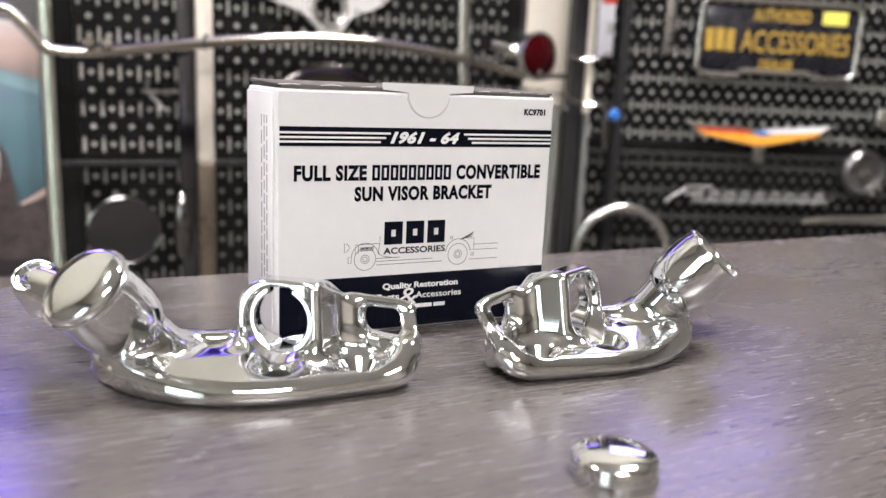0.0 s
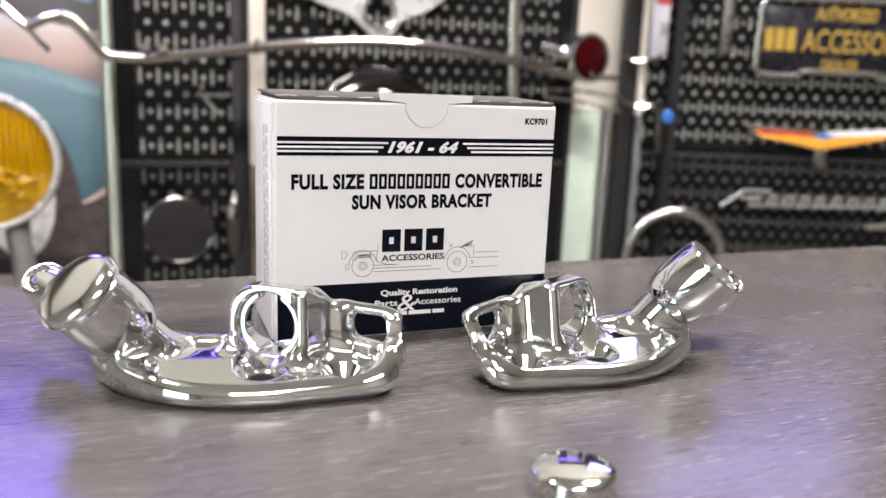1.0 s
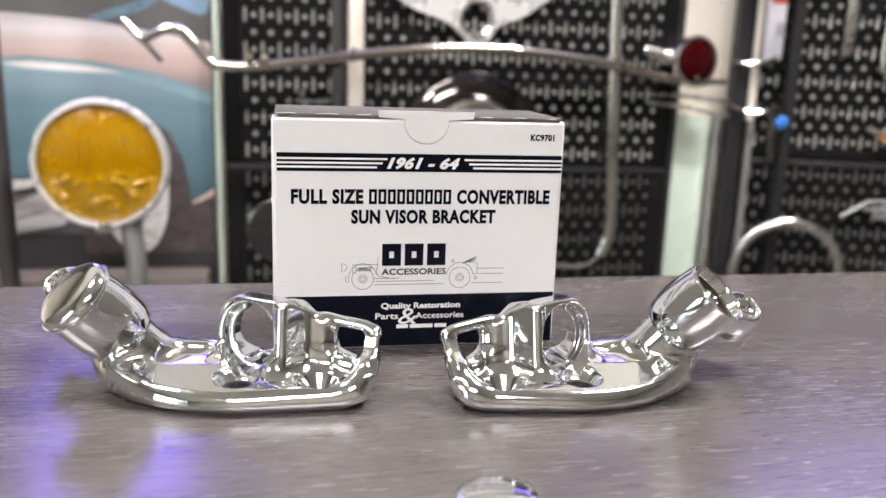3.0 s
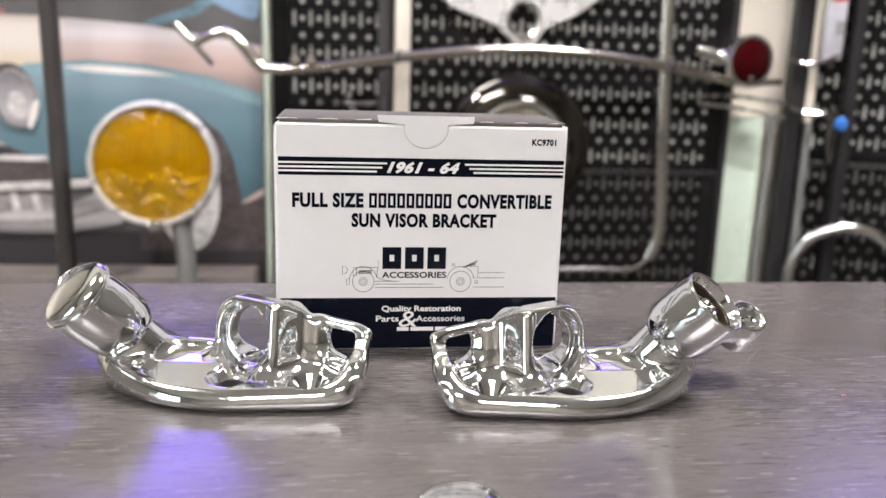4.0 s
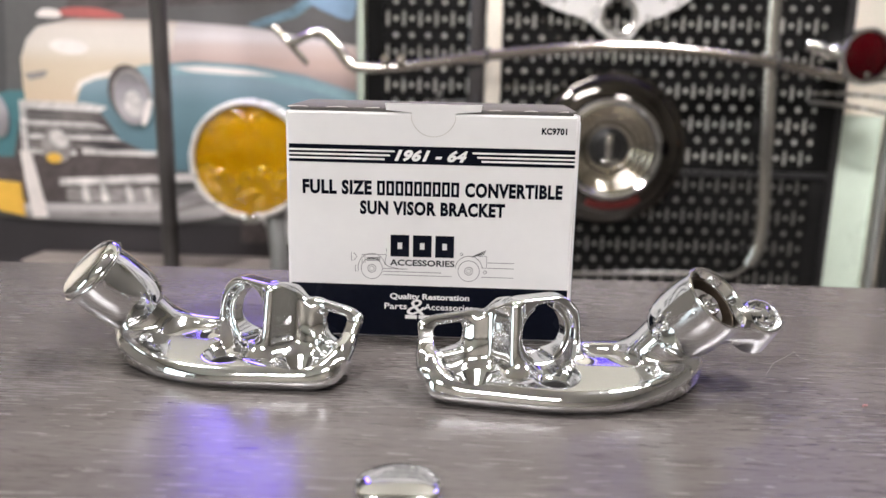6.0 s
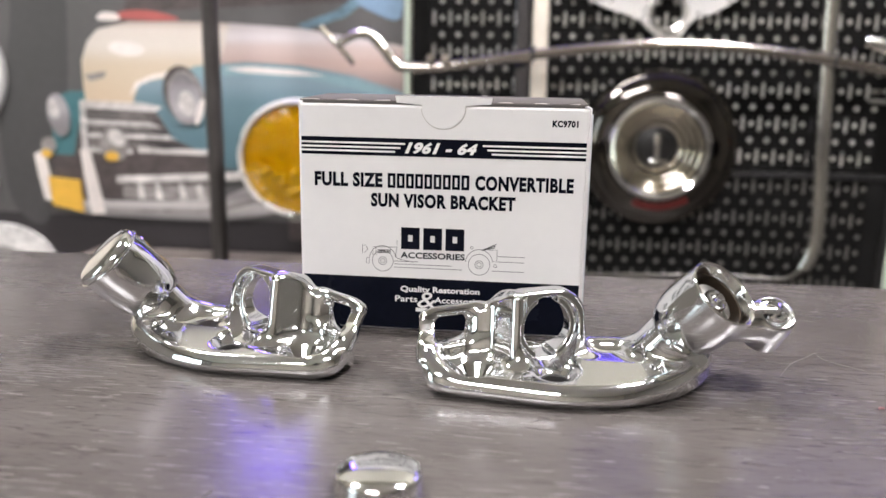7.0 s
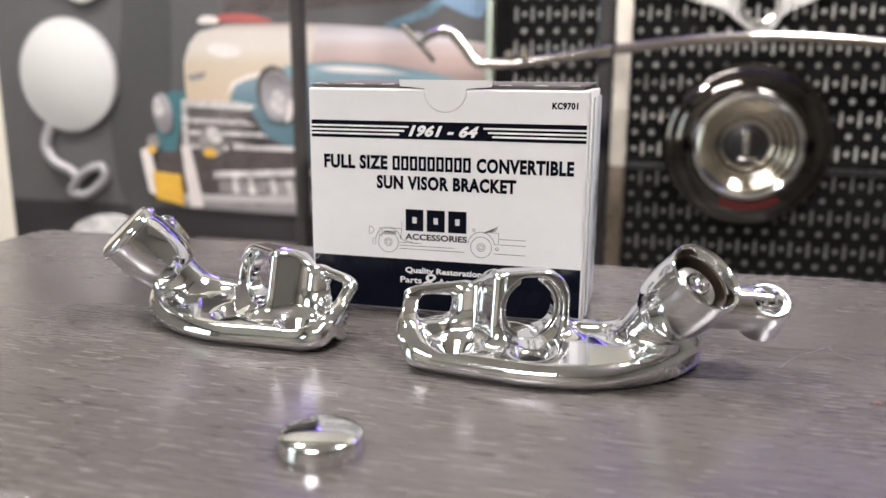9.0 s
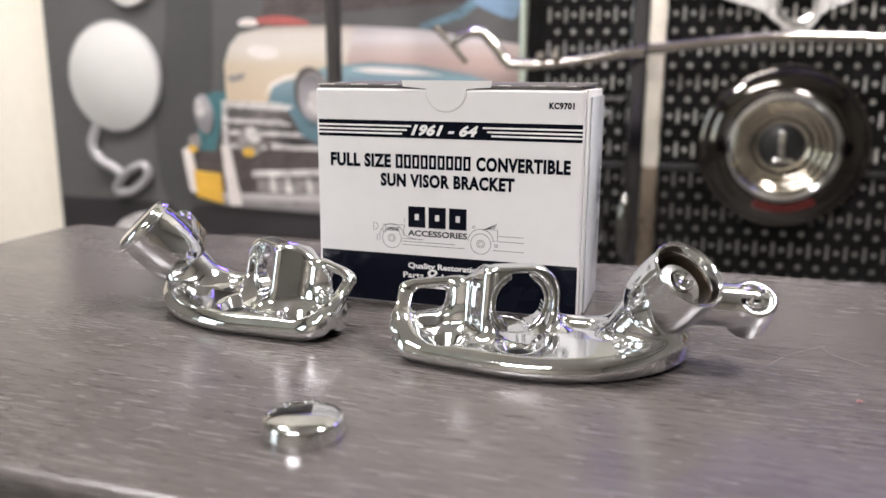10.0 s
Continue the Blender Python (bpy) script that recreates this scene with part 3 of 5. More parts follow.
def bracket_field(p, cup_foot, screw_at, cup_axis):
    x, y, z = p[:, 0], p[:, 1], p[:, 2]
    # boat-shaped base with a fat rounded rim; its deck falls a little to the front
    top = 0.0110 + 0.17 * np.clip(y + 0.062, -0.018, 0.012)
    plan = poly2(x, y, BASE)
    d = solid(plan, np.maximum(z - top, -z), 0.0047)
    # its end is cut away underneath, towards the corner
    d = smax(d, (0.0100 - 1.08 * z - x) * 0.68, 0.0034)
    # shallow scooped floor before the loop
    bowl = solid(poly2(x, y, [(0.0075, -0.0625), (0.0110, -0.0690), (0.0300, -0.0715), (0.0385, -0.0690), (0.0350, -0.0570), (0.0260, -0.0490), (0.0150, -0.0530)]), np.abs(z - 0.0190) - 0.0104, 0.0045)
    d = smax(d, -bowl, 0.0042)
    # level dip behind the deck
    d = smax(d, -solid(box2(x - 0.0702, y + 0.0497, 0.0140, 0.0070, 0.0050), np.abs(z - 0.0175 - 0.075 * (y + 0.0485)) - 0.0064, 0.0012), 0.0018)
    # leaning loop: a flat strap out of the rim's corner, the top bar, and a sill that leans forward
    run, wide = STRAP_RUN / np.linalg.norm(STRAP_RUN), STRAP_WIDE / np.linalg.norm(STRAP_WIDE)
    u, v, h = (p - STRAP_AT) @ run, (p - STRAP_AT) @ wide, (p - STRAP_AT) @ np.cross(run, wide)
    strap = solid(box2(u + 0.0002, v, 0.0104, 0.0031, 0.0014), np.abs(h) - 0.0017, 0.0013)
    loop = smin(strap, rod(p, TOP_BAR, [0.0021] * len(TOP_BAR)), 0.0022)
    loop = smin(loop, capsule(p, (0.0062, -0.0692, 0.0070), (0.0021, -0.0630, 0.0138), 0.0036, 0.0025), 0.0050)
    yc = -0.0612 + 1.12 * (x - 0.0046) - 0.45 * (z - 0.0150)
    sill = solid(np.maximum(np.maximum(0.0022 - x, x - 0.0190), np.maximum(z - 0.0158 + 0.20 * (x - 0.0046), 0.003 - z)), np.abs(y - yc) * 0.63 - 0.0020, 0.0016)
    loop = smin(loop, sill, 0.0024)
    # wall and ring lean back as they rise
    lean = y - 0.27 * (z - 0.0200)
    # niche wall from the loop, back and forward again to the ring, its top sweeping up
    wall = strip2(x, lean, [(0.0170, -0.0458), (0.0207, -0.0470), (0.0262, -0.0470), (0.0345, -0.0575)], 0.0034)
    k = np.clip((x - 0.0190) / 0.0138, 0, 1)
    rise = 0.0264 + 0.0083 * k * k * (3 - 2 * k)
    upper = smin(loop, solid(wall - 0.0026, np.maximum(z - rise, 0.003 - z), 0.0025), 0.0030)
    # ring plate, turned outward
    tx, ty = math.cos(radians(26)), math.sin(radians(26))
    s = (x - RING_C[0]) * tx + (lean - RING_C[1]) * ty
    q = (x - RING_C[0]) * ty - (lean - RING_C[1]) * tx
    zc = z - 0.0180
    rad = np.where((s > 0.0) & (zc > 0.0), 0.0112, 0.0030)
    ca, cb = np.abs(s) - 0.0140 + rad, np.abs(zc) - 0.0166 + rad
    plate = np.minimum(np.maximum(ca, cb), 0) + np.hypot(np.maximum(ca, 0), np.maximum(cb, 0)) - rad
    upper = smin(upper, solid(plate, np.abs(q + 0.0014) - 0.0040, 0.0014), 0.0016)
    d = smin(d, upper, 0.0072)
    # low rail from the ring to the arm
    d = smin(d, capsule(p, (0.056, -0.0392, 0.0098), (0.080, -0.0405, 0.0105), 0.0036, 0.0044), 0.0046)
    # arm up to the cup, flaring where it leaves the deck, and the small arm behind it
    d = smin(d, capsule(p, (0.0800, -0.0430, 0.0040), tuple(cup_foot + cup_axis * 0.004), 0.0090, 0.0100), 0.0050)
    d = smin(d, capsule(p, (0.090, -0.046, 0.0045), (0.099, -0.044, 0.0095), 0.0080, 0.0075), 0.0040)
    d = smin(d, capsule(p, tuple(cup_foot + Vector((0.005, 0.003, 0.004))), tuple(screw_at - BOSS_AXIS * 0.006), 0.0086, 0.0078), 0.0026)
    c, ax = np.array(screw_at) - 0.0080 * np.array(BOSS_AXIS), np.array(BOSS_AXIS)
    h = (p - c) @ ax
    rr = np.linalg.norm(p - c - h[:, None] * ax, axis=1)
    d = smin(d, solid(rr - 0.0081, np.abs(h) - 0.0080, 0.0016), 0.0012)
    d = smax(d, -solid(rr - 0.0064, np.abs(h - 0.0080) - 0.0012, 0.0002), 0.0006)
    # ring opening with its two notches, and the chamfered seat before it
    s = s + 0.0010
    rr = np.hypot(s, z - RING_Z)
    hole = np.minimum(rr - 0.0094, np.maximum(np.abs(s) - 0.0040, np.abs(z - RING_Z) - 0.0107))
    d = smax(d, -np.maximum(hole, np.abs(q) - 0.0125), 0.0006)
    seat = np.maximum(rr - 0.0114 - np.clip(q, 0, 0.01) * 0.3, np.maximum(-0.0002 - q, q - 0.008))
    d = smax(d, -seat, 0.0008)
    # dished screw holes in the deck
    d = smax(d, -countersink(x, y, z, 0.0490, -0.0668, 0.0042, 0.0086, 0.0052, 0.0108), 0.0012)
    d = smax(d, -countersink(x, y, z, 0.0202, -0.0652, 0.0046, 0.0086, 0.0030, 0.0094), 0.0010)
    # small lug at the foot of the arm
    rr = np.hypot(x - 0.0862, y + 0.0588)
    d = smin(d, np.sqrt(rr ** 2 + (z - 0.0080) ** 2) - 0.0036, 0.0026)
    d = smax(d, -(np.sqrt((x - 0.0850) ** 2 + (y + 0.0612) ** 2 + (z - 0.0128) ** 2) - 0.0024), 0.0008)
    return d


def field_mesh(name, field, lo, hi, h, mirror):
    """Surface of a field: one vertex in each crossed cell, moved onto the surface."""
    k = 4
    coarse = [np.arange(a, b + k * h, k * h) for a, b in zip(lo, hi)]
    n = tuple(len(a) for a in coarse)
    rough = field(np.stack(np.meshgrid(*coarse, indexing="ij"), -1).reshape(-1, 3)).reshape(n)
    near = np.abs(rough) < 3.2 * k * h
    inside = np.repeat(np.repeat(np.repeat(rough < 0, k, 0), k, 1), k, 2)
    shape = inside.shape
    off = np.arange(k)
    blocks = np.argwhere(near)
    fine = (blocks[:, None] * k + np.stack(np.meshgrid(off, off, off, indexing="ij"), -1).reshape(1, -1, 3)).reshape(-1, 3)
    inside[tuple(fine.T)] = np.concatenate([field(np.array(lo) + g * h) for g in np.array_split(fine, 16)]) < 0
    count = sum(inside[i:shape[0] - 1 + i, j:shape[1] - 1 + j, k:shape[2] - 1 + k].astype(np.int8) for i in (0, 1) for j in (0, 1) for k in (0, 1))
    cells = np.argwhere((count > 0) & (count < 8))
    index = np.full(count.shape, -1)
    index[tuple(cells.T)] = np.arange(len(cells))
    v = np.array(lo) + (cells + 0.5) * h
    home = v.copy()
    e = h * 0.15
    for _ in range(5):
        f = field(v)
        g = np.stack([(field(v + np.eye(3)[i] * e) - field(v - np.eye(3)[i] * e)) / (2 * e) for i in range(3)], -1)
        v = v - np.clip(f / np.maximum((g * g).sum(1), 0.2), -h, h)[:, None] * g
        v = np.clip(v, home - h * 0.9, home + h * 0.9)
    quads = []
    for axis in range(3):
        o1, o2 = (axis + 1) % 3, (axis + 2) % 3
        a = np.take(inside, range(shape[axis] - 1), axis)
        b = np.take(inside, range(1, shape[axis]), axis)
        for sign in (0, 1):
            at_ = np.argwhere((a & ~b) if sign == 0 else (~a & b))
            at_ = at_[(at_[:, o1] > 0) & (at_[:, o2] > 0) & (at_[:, o1] < shape[o1] - 1) & (at_[:, o2] < shape[o2] - 1)]
            ring = []
            for d1, d2 in ((1, 1), (0, 1), (0, 0), (1, 0)):
                c = at_.copy()
                c[:, o1] -= d1
                c[:, o2] -= d2
                ring.append(index[tuple(c.T)])
            q = np.stack(ring, -1)
            quads.append(q if sign == 0 else q[:, ::-1])
    me = bpy.data.meshes.new(name)
    quads = np.concatenate(quads)
    me.from_pydata((v * (-1, 1, 1) if mirror else v).tolist(), [], (quads[:, ::-1] if mirror else quads).tolist())
    e = h * 0.5
    g = np.stack([field(v + np.eye(3)[i] * e) - field(v - np.eye(3)[i] * e) for i in range(3)], -1)
    g /= np.maximum(np.linalg.norm(g, axis=1), 1e-12)[:, None]
    if mirror:
        g[:, 0] *= -1
    return me, g


def flip(bm, mirror):
    if mirror:
        for v in bm.verts:
            v.co.x = -v.co.x
        bmesh.ops.reverse_faces(bm, faces=bm.faces)
    return bm


def bracket_body(setting, mirror):
    return field_mesh("bracket_body", lambda p: bracket_field(p + np.array(ORIGIN), *setting), (-0.062, -0.030, -0.0015), (0.090, 0.056, 0.046), 0.00045, mirror)


# near-black that stands for the shade down in the screw holes
BORE = worn(shader("shaded_bore", (0.012, 0.011, 0.010), 0.6), 80, 0.2, 0.1)


def screw_head(r):
    """A domed cross-slot screw head."""
    bm = lathe([(0, r * 0.55), (r * 0.45, r * 0.50), (r * 0.8, r * 0.3), (r, 0.0), (r, -r * 0.3), (0, -r * 0.3)], 28)
    for v in bm.verts:
        x, y = abs(v.co.x), abs(v.co.y)
        if min(x, y) < r * 0.2 and max(x, y) < r * 0.6 and v.co.z > 0:
            v.co.z -= r * 0.35
    return bm


def bracket(mirror, capped, label):
    t = thing("visor_bracket", 0, 0, 0, label, "bracket", group="pair of visor brackets")
    cup_foot, screw_at, cup_axis = setting = CAPPED_SET if capped else OPEN_SET
    me, normals = bracket_body(setting, mirror)
    part("bracket_body", me, CHROME, t, sharp=180)
    me.normals_split_custom_set_from_vertices(normals.tolist())
    rim = [(0, -0.0030), (0.0070, -0.0024), (0.0104, -0.0006), (0.0124, 0.0024), (0.0135, 0.0062), (0.0140, 0.0110), (0.0140, 0.0165), (0.0138, 0.0215), (0.0136, 0.0240), (0.0137, 0.0248), (0.0136, 0.0254), (0.0131, 0.0258), (0.0126, 0.0256),
           (0.0121, 0.0246), (0.0118, 0.0228), (0.0115, 0.0222), (0.0113, 0.0212)]
    cup_ob = part("cup", flip(lathe(rim + [(0.0112, 0.0120), (0, 0.0120)], 64, cup_axis, cup_foot - ORIGIN), mirror), CHROME, t, sharp=50)
    if capped:
        cap = lathe([(0.0, 0.0300), (0.0080, 0.0299), (0.0112, 0.0296), (0.0128, 0.0290), (0.0138, 0.0279), (0.0142, 0.0268), (0.0142, 0.0263), (0.0148, 0.0261), (0.0150, 0.0255), (0.0147, 0.0250),
                     (0.0137, 0.0249), (0.0120, 0.0257), (0, 0.0257)], 72, cup_axis, cup_foot - ORIGIN)
        part("cap", flip(cap, mirror), CHROME, t, "smooth domed chrome cap with a thin lip", sharp=50)
    else:
        lining = lathe([(0.0110, 0.0214), (0.01115, 0.0210), (0.0111, 0.0123), (0.0, 0.0123), (0.0, 0.0126), (0.0106, 0.0126), (0.0107, 0.0211), (0.0110, 0.0214)], 56, cup_axis, cup_foot - ORIGIN)
        part("lining", flip(lining, mirror), DARK_CAST, cup_ob, "dark unplated inside of the cup")
        seat = lathe([(0.0, 0.0200), (0.0070, 0.0199), (0.0077, 0.0194), (0.0079, 0.0126), (0, 0.0126)], 40, cup_axis, cup_foot - ORIGIN)
        part("screw_seat", flip(seat, mirror), SATIN, cup_ob)
        s = screw_head(0.0046)
        s.transform(Matrix.Translation(cup_foot - ORIGIN + cup_axis * 0.0208) @ cup_axis.to_track_quat("Z", "Y").to_matrix().to_4x4())
        part("screw", flip(s, mirror), CHROME, cup_ob, "cross-slot screw")
    # added shallow plug, its dark colour gives the hole's inner shade
    bore = lathe([(0.0, 0.0040), (0.0040, 0.0040), (0.0044, 0.0064), (0.0050, 0.0068), (0.0050, 0.0036), (0.0, 0.0036)], 32, (0, 0, 1), Vector((0.0490, -0.0668, 0.0)) - ORIGIN)
    part("screw_hole", flip(bore, mirror), BORE, t, "plug in the screw hole, coloured as the shade inside it")
    s = screw_head(0.0052)
    s.transform(Matrix.Translation(screw_at - ORIGIN + BOSS_AXIS * -0.0002) @ BOSS_AXIS.to_track_quat("Z", "Y").to_matrix().to_4x4())
    part("screw", flip(s, mirror), CHROME, t, "cross-slot screw")
    return t


LEFT_AT, LEFT_TURN = (-0.0804, -0.0412), -7.8
right = bracket(False, False, "polished chrome visor bracket with an open cup, standing on the table")
at(right, ORIGIN.x, ORIGIN.y, 0)
left = bracket(True, True, "polished chrome visor bracket with its cup capped, standing on the table")
at(left, LEFT_AT[0], LEFT_AT[1], 0, 0, 0, LEFT_TURN)


def loose_cap():
    t = thing("chrome_button", -0.0013, -0.1385, 0, "loose domed chrome cover button lying on the table", "cover")
    part("skirt", lathe([(0.0116, 0.0), (0.0126, 0.0001), (0.01275, 0.0006), (0.0126, 0.0020), (0.0121, 0.0046), (0.0116, 0.0046), (0.0116, 0.0)], 72), CHROME, t, sharp=50)
    part("dome", lathe([(0.0114, 0.0046), (0.0121, 0.0047), (0.01205, 0.0050), (0.0115, 0.0056), (0.0100, 0.0063), (0.0075, 0.0069), (0.0040, 0.0073), (0, 0.0074), (0, 0.0066), (0.0075, 0.0060), (0.0114, 0.0046)], 72), CHROME, t, sharp=40)
    return t


loose_cap()


# ---- the display wall ----
PITCH = 0.0237


def pegboard_mesh(x0, x1, z0, z1, first, thick=0.0016):
    """A sheet with slots and round holes stamped through it, in alternate rows."""
    verts, faces = [], []

    def quad(a, b, c, d):
        faces.append((a, b, c, d))

    def cell(cx, cz, w, h, hx, hz):
        n = len(verts)
        if not hx:
            for u, v in ((-1, -1), (1, -1), (1, 1), (-1, 1)):
                verts.append((cx + u * w / 2, 0, cz + v * h / 2))
            quad(n, n + 1, n + 2, n + 3)
            return
        outer = [(-1, -1), (-0.33, -1), (0.33, -1), (1, -1), (1, -0.33), (1, 0.33), (1, 1), (0.33, 1), (-0.33, 1), (-1, 1), (-1, 0.33), (-1, -0.33)]
        for k, (u, v) in enumerate(outer):
            verts.append((cx + u * w / 2, 0, cz + v * h / 2))
            a = math.radians(225 + 30 * k)
            r = min(hx, hz)
            px, pz = r * math.cos(a), r * math.sin(a)
            pz += (hz - r) * (1 if pz > 0.2 * r else -1 if pz < -0.2 * r else pz / (0.2 * r))
            px += (hx - r) * (1 if px > 0 else -1)
            verts.append((cx + px, 0, cz + pz))
            verts.append((cx + px, thick, cz + pz))
        for k in range(12):
            a, b = n + 3 * k, n + 3 * ((k + 1) % 12)
            quad(a, b, b + 1, a + 1)
            quad(a + 1, b + 1, b + 2, a + 2)

    w = PITCH / 2
    cols = int((x1 - x0) / w)
    rows = int((z1 - z0) / PITCH)
    for r in range(rows):
        for c in range(cols):
            cx, cz = x0 + (c + 0.5) * w, z1 - (r + 0.5) * PITCH
            slot_row = (r + first) % 2 == 0
            if c % 2 == 0:
                cell(cx, cz, w, PITCH, 0.0021 if slot_row else 0, 0.0108 if slot_row else 0)
            else:
                cell(cx, cz, w, PITCH, 0.0039, 0.0039)
    me = bpy.data.meshes.new("pegboard")
    me.from_pydata(verts, [], faces)
    bm = bmesh.new()
    bm.from_mesh(me)
    bmesh.ops.remove_doubles(bm, verts=bm.verts, dist=0.00002)
    bm.to_mesh(me)
    bm.free()
    return me, x0 + cols * w, z1 - rows * PITCH


def pegboard_stand(x, y, rz, width, z_split, z_top, z_low, label, first=0):
    """Two stamped black panels on a shallow tray frame, one above the other."""
    t = thing("pegboard_display", x, y, FLOOR_Z, label, "pegboard", rz=rz, group="pegboard displays")
    dz = -FLOOR_Z
    for a, b, f in ((z_split + 0.005, z_top, first), (z_low, z_split - 0.005, first)):
        me, xe, ze = pegboard_mesh(0.0256, width - 0.022, a, b, f)
        me.transform(Matrix.Translation((0, -0.0105, dz)))
        panel = part("peg_panel", me, BOARD, t)
        part("panel_rim", slab(0.0, 0.0254, -0.012, -0.0074, a + dz, b + dz, 0.001), BOARD, t)
        part("panel_rim", slab(xe + 0.0002, width, -0.012, -0.0074, a + dz, b + dz, 0.001), BOARD, t)
        if ze - a > 0.0005:
            part("panel_rim", slab(0.0256, xe, -0.0118, -0.0074, a + dz, ze + dz - 0.0002, 0.0005), BOARD, t)
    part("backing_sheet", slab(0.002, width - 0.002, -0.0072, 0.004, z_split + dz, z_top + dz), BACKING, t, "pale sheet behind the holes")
    # lower sheet is coloured darker to stand for the shade down there
    part("backing_sheet", slab(0.002, width - 0.002, -0.0072, 0.004, z_low + dz, z_split - 0.001 + dz), SHADED_BACKING, t, "sheet behind the lower holes, its weaker light put into a darker grey")
    part("middle_rail", slab(0.0, width, -0.0145, -0.0074, z_split - 0.0042 + dz, z_split + 0.0042 + dz, 0.001), BLACK_METAL, t)
    part("foot_panel", slab(0.0, width, -0.012, 0.004, 0.0, z_low - 0.001 + dz, 0.001), BLACK_METAL, t)
    return t


WALL_Y = 0.872
pegboard_stand(-0.143, WALL_Y, 0, 0.690, -0.026, 0.865, -0.40, "black stamped-steel pegboard display, slots and round holes")
RX, RY, RTURN = 0.72, 0.872, -19.0
pegboard_stand(RX - 0.045 * math.cos(radians(RTURN)), RY - 0.045 * math.sin(radians(RTURN)), RTURN, 0.80, -0.008, 0.894, -0.40, "black stamped-steel pegboard display turned toward the table")


def edge_post(x, y, w, d, z0, z1, mat, name, label, category):
    ob = part(name, slab(-w / 2, w / 2, -d / 2, d / 2, 0, z1 - z0, min(w, d) * 0.15), mat)
    at(ob, x, y, z0)
    return tagged(ob, label, category)


edge_post(-0.152, 0.876, 0.008, 0.02, FLOOR_Z, 0.88, MINT, "edge_strip", "pale green edge strip between poster and pegboard", "trim")
edge_post(0.640, 0.885, 0.008, 0.016, FLOOR_Z, 0.066, GREY_METAL, "metal_strip", "grey metal strip beside the green panel", "trim")
edge_post(0.686, 0.862, 0.013, 0.012, 0.058, 0.88, CREAM, "cream_strip", "narrow cream strip on the upright", "trim")
edge_post(0.690, 0.862, 0.010, 0.010, FLOOR_Z, 0.055, GREY_METAL, "metal_strip", "dull metal strip on the upright", "trim")


def stand_upright(name, x, y, w, d, label):
    """A folded steel upright: a web with a narrow lip along each front edge, and a foot plate."""
    t = thing(name, x, y, FLOOR_Z, label, "post", group="black display uprights")
    top = 0.88 - FLOOR_Z
    lip = min(0.003, w * 0.2)
    part("web", slab(-w / 2, w / 2, -d / 2 + 0.002, d / 2, 0.004, top, 0.0008), BLACK_METAL, t)
    for side in (-1, 1):
        part("lip", slab(side * (w / 2 - lip / 2) - lip / 2, side * (w / 2 - lip / 2) + lip / 2, -d / 2, -d / 2 + 0.0018, 0.004, top, 0.0004), BLACK_METAL, t)
    part("foot_plate", slab(-w / 2 - 0.004, w / 2 + 0.004, -d / 2, d / 2, 0, 0.0038, 0.001), BLACK_METAL, t)
    return t


stand_upright("stand_upright", 0.559, 0.882, 0.010, 0.02, "slim black metal upright at the pegboard's end")
stand_upright("stand_upright", 0.664, 0.868, 0.026, 0.02, "black metal upright of the turned display")
stand_upright("stand_post", 0.735, 0.835, 0.017, 0.017, "square black post before the turned display")


def green_panel():
    t = thing("green_panel", 0.597, 0.894, FLOOR_Z, "pale green panel leaning on the cream wall", "panel")
    top = 0.066 - FLOOR_Z
    part("sheet", slab(-0.0312, 0.0312, -0.004, 0.006, 0.0, top - 0.0022, 0.0006), MINT, t)
    part("top_edge", slab(-0.033, 0.033, -0.006, 0.006, top - 0.002, top, 0.0006), CREAM, t, "pale capped top edge")
    for side in (-1, 1):
        part("side_edge", slab(side * 0.0322 - 0.0008, side * 0.0322 + 0.0008, -0.006, 0.006, 0.0, top - 0.0022, 0.0003), MINT, t)
    return t


green_panel()


POLE_METAL = worn(shader("dull_brown_black_metal", (0.042, 0.037, 0.035), 0.4), 30, 0.2, 0.1, 0.1)


def pole():
    ob = part("display_pole", lathe([(0.0, 0), (0.0118, 0), (0.0118, 1.35), (0, 1.35)], 24), POLE_METAL)
    at(ob, -0.411, 0.76, FLOOR_Z)
    return tagged(ob, "slim black pole standing before the poster", "pole")


pole()


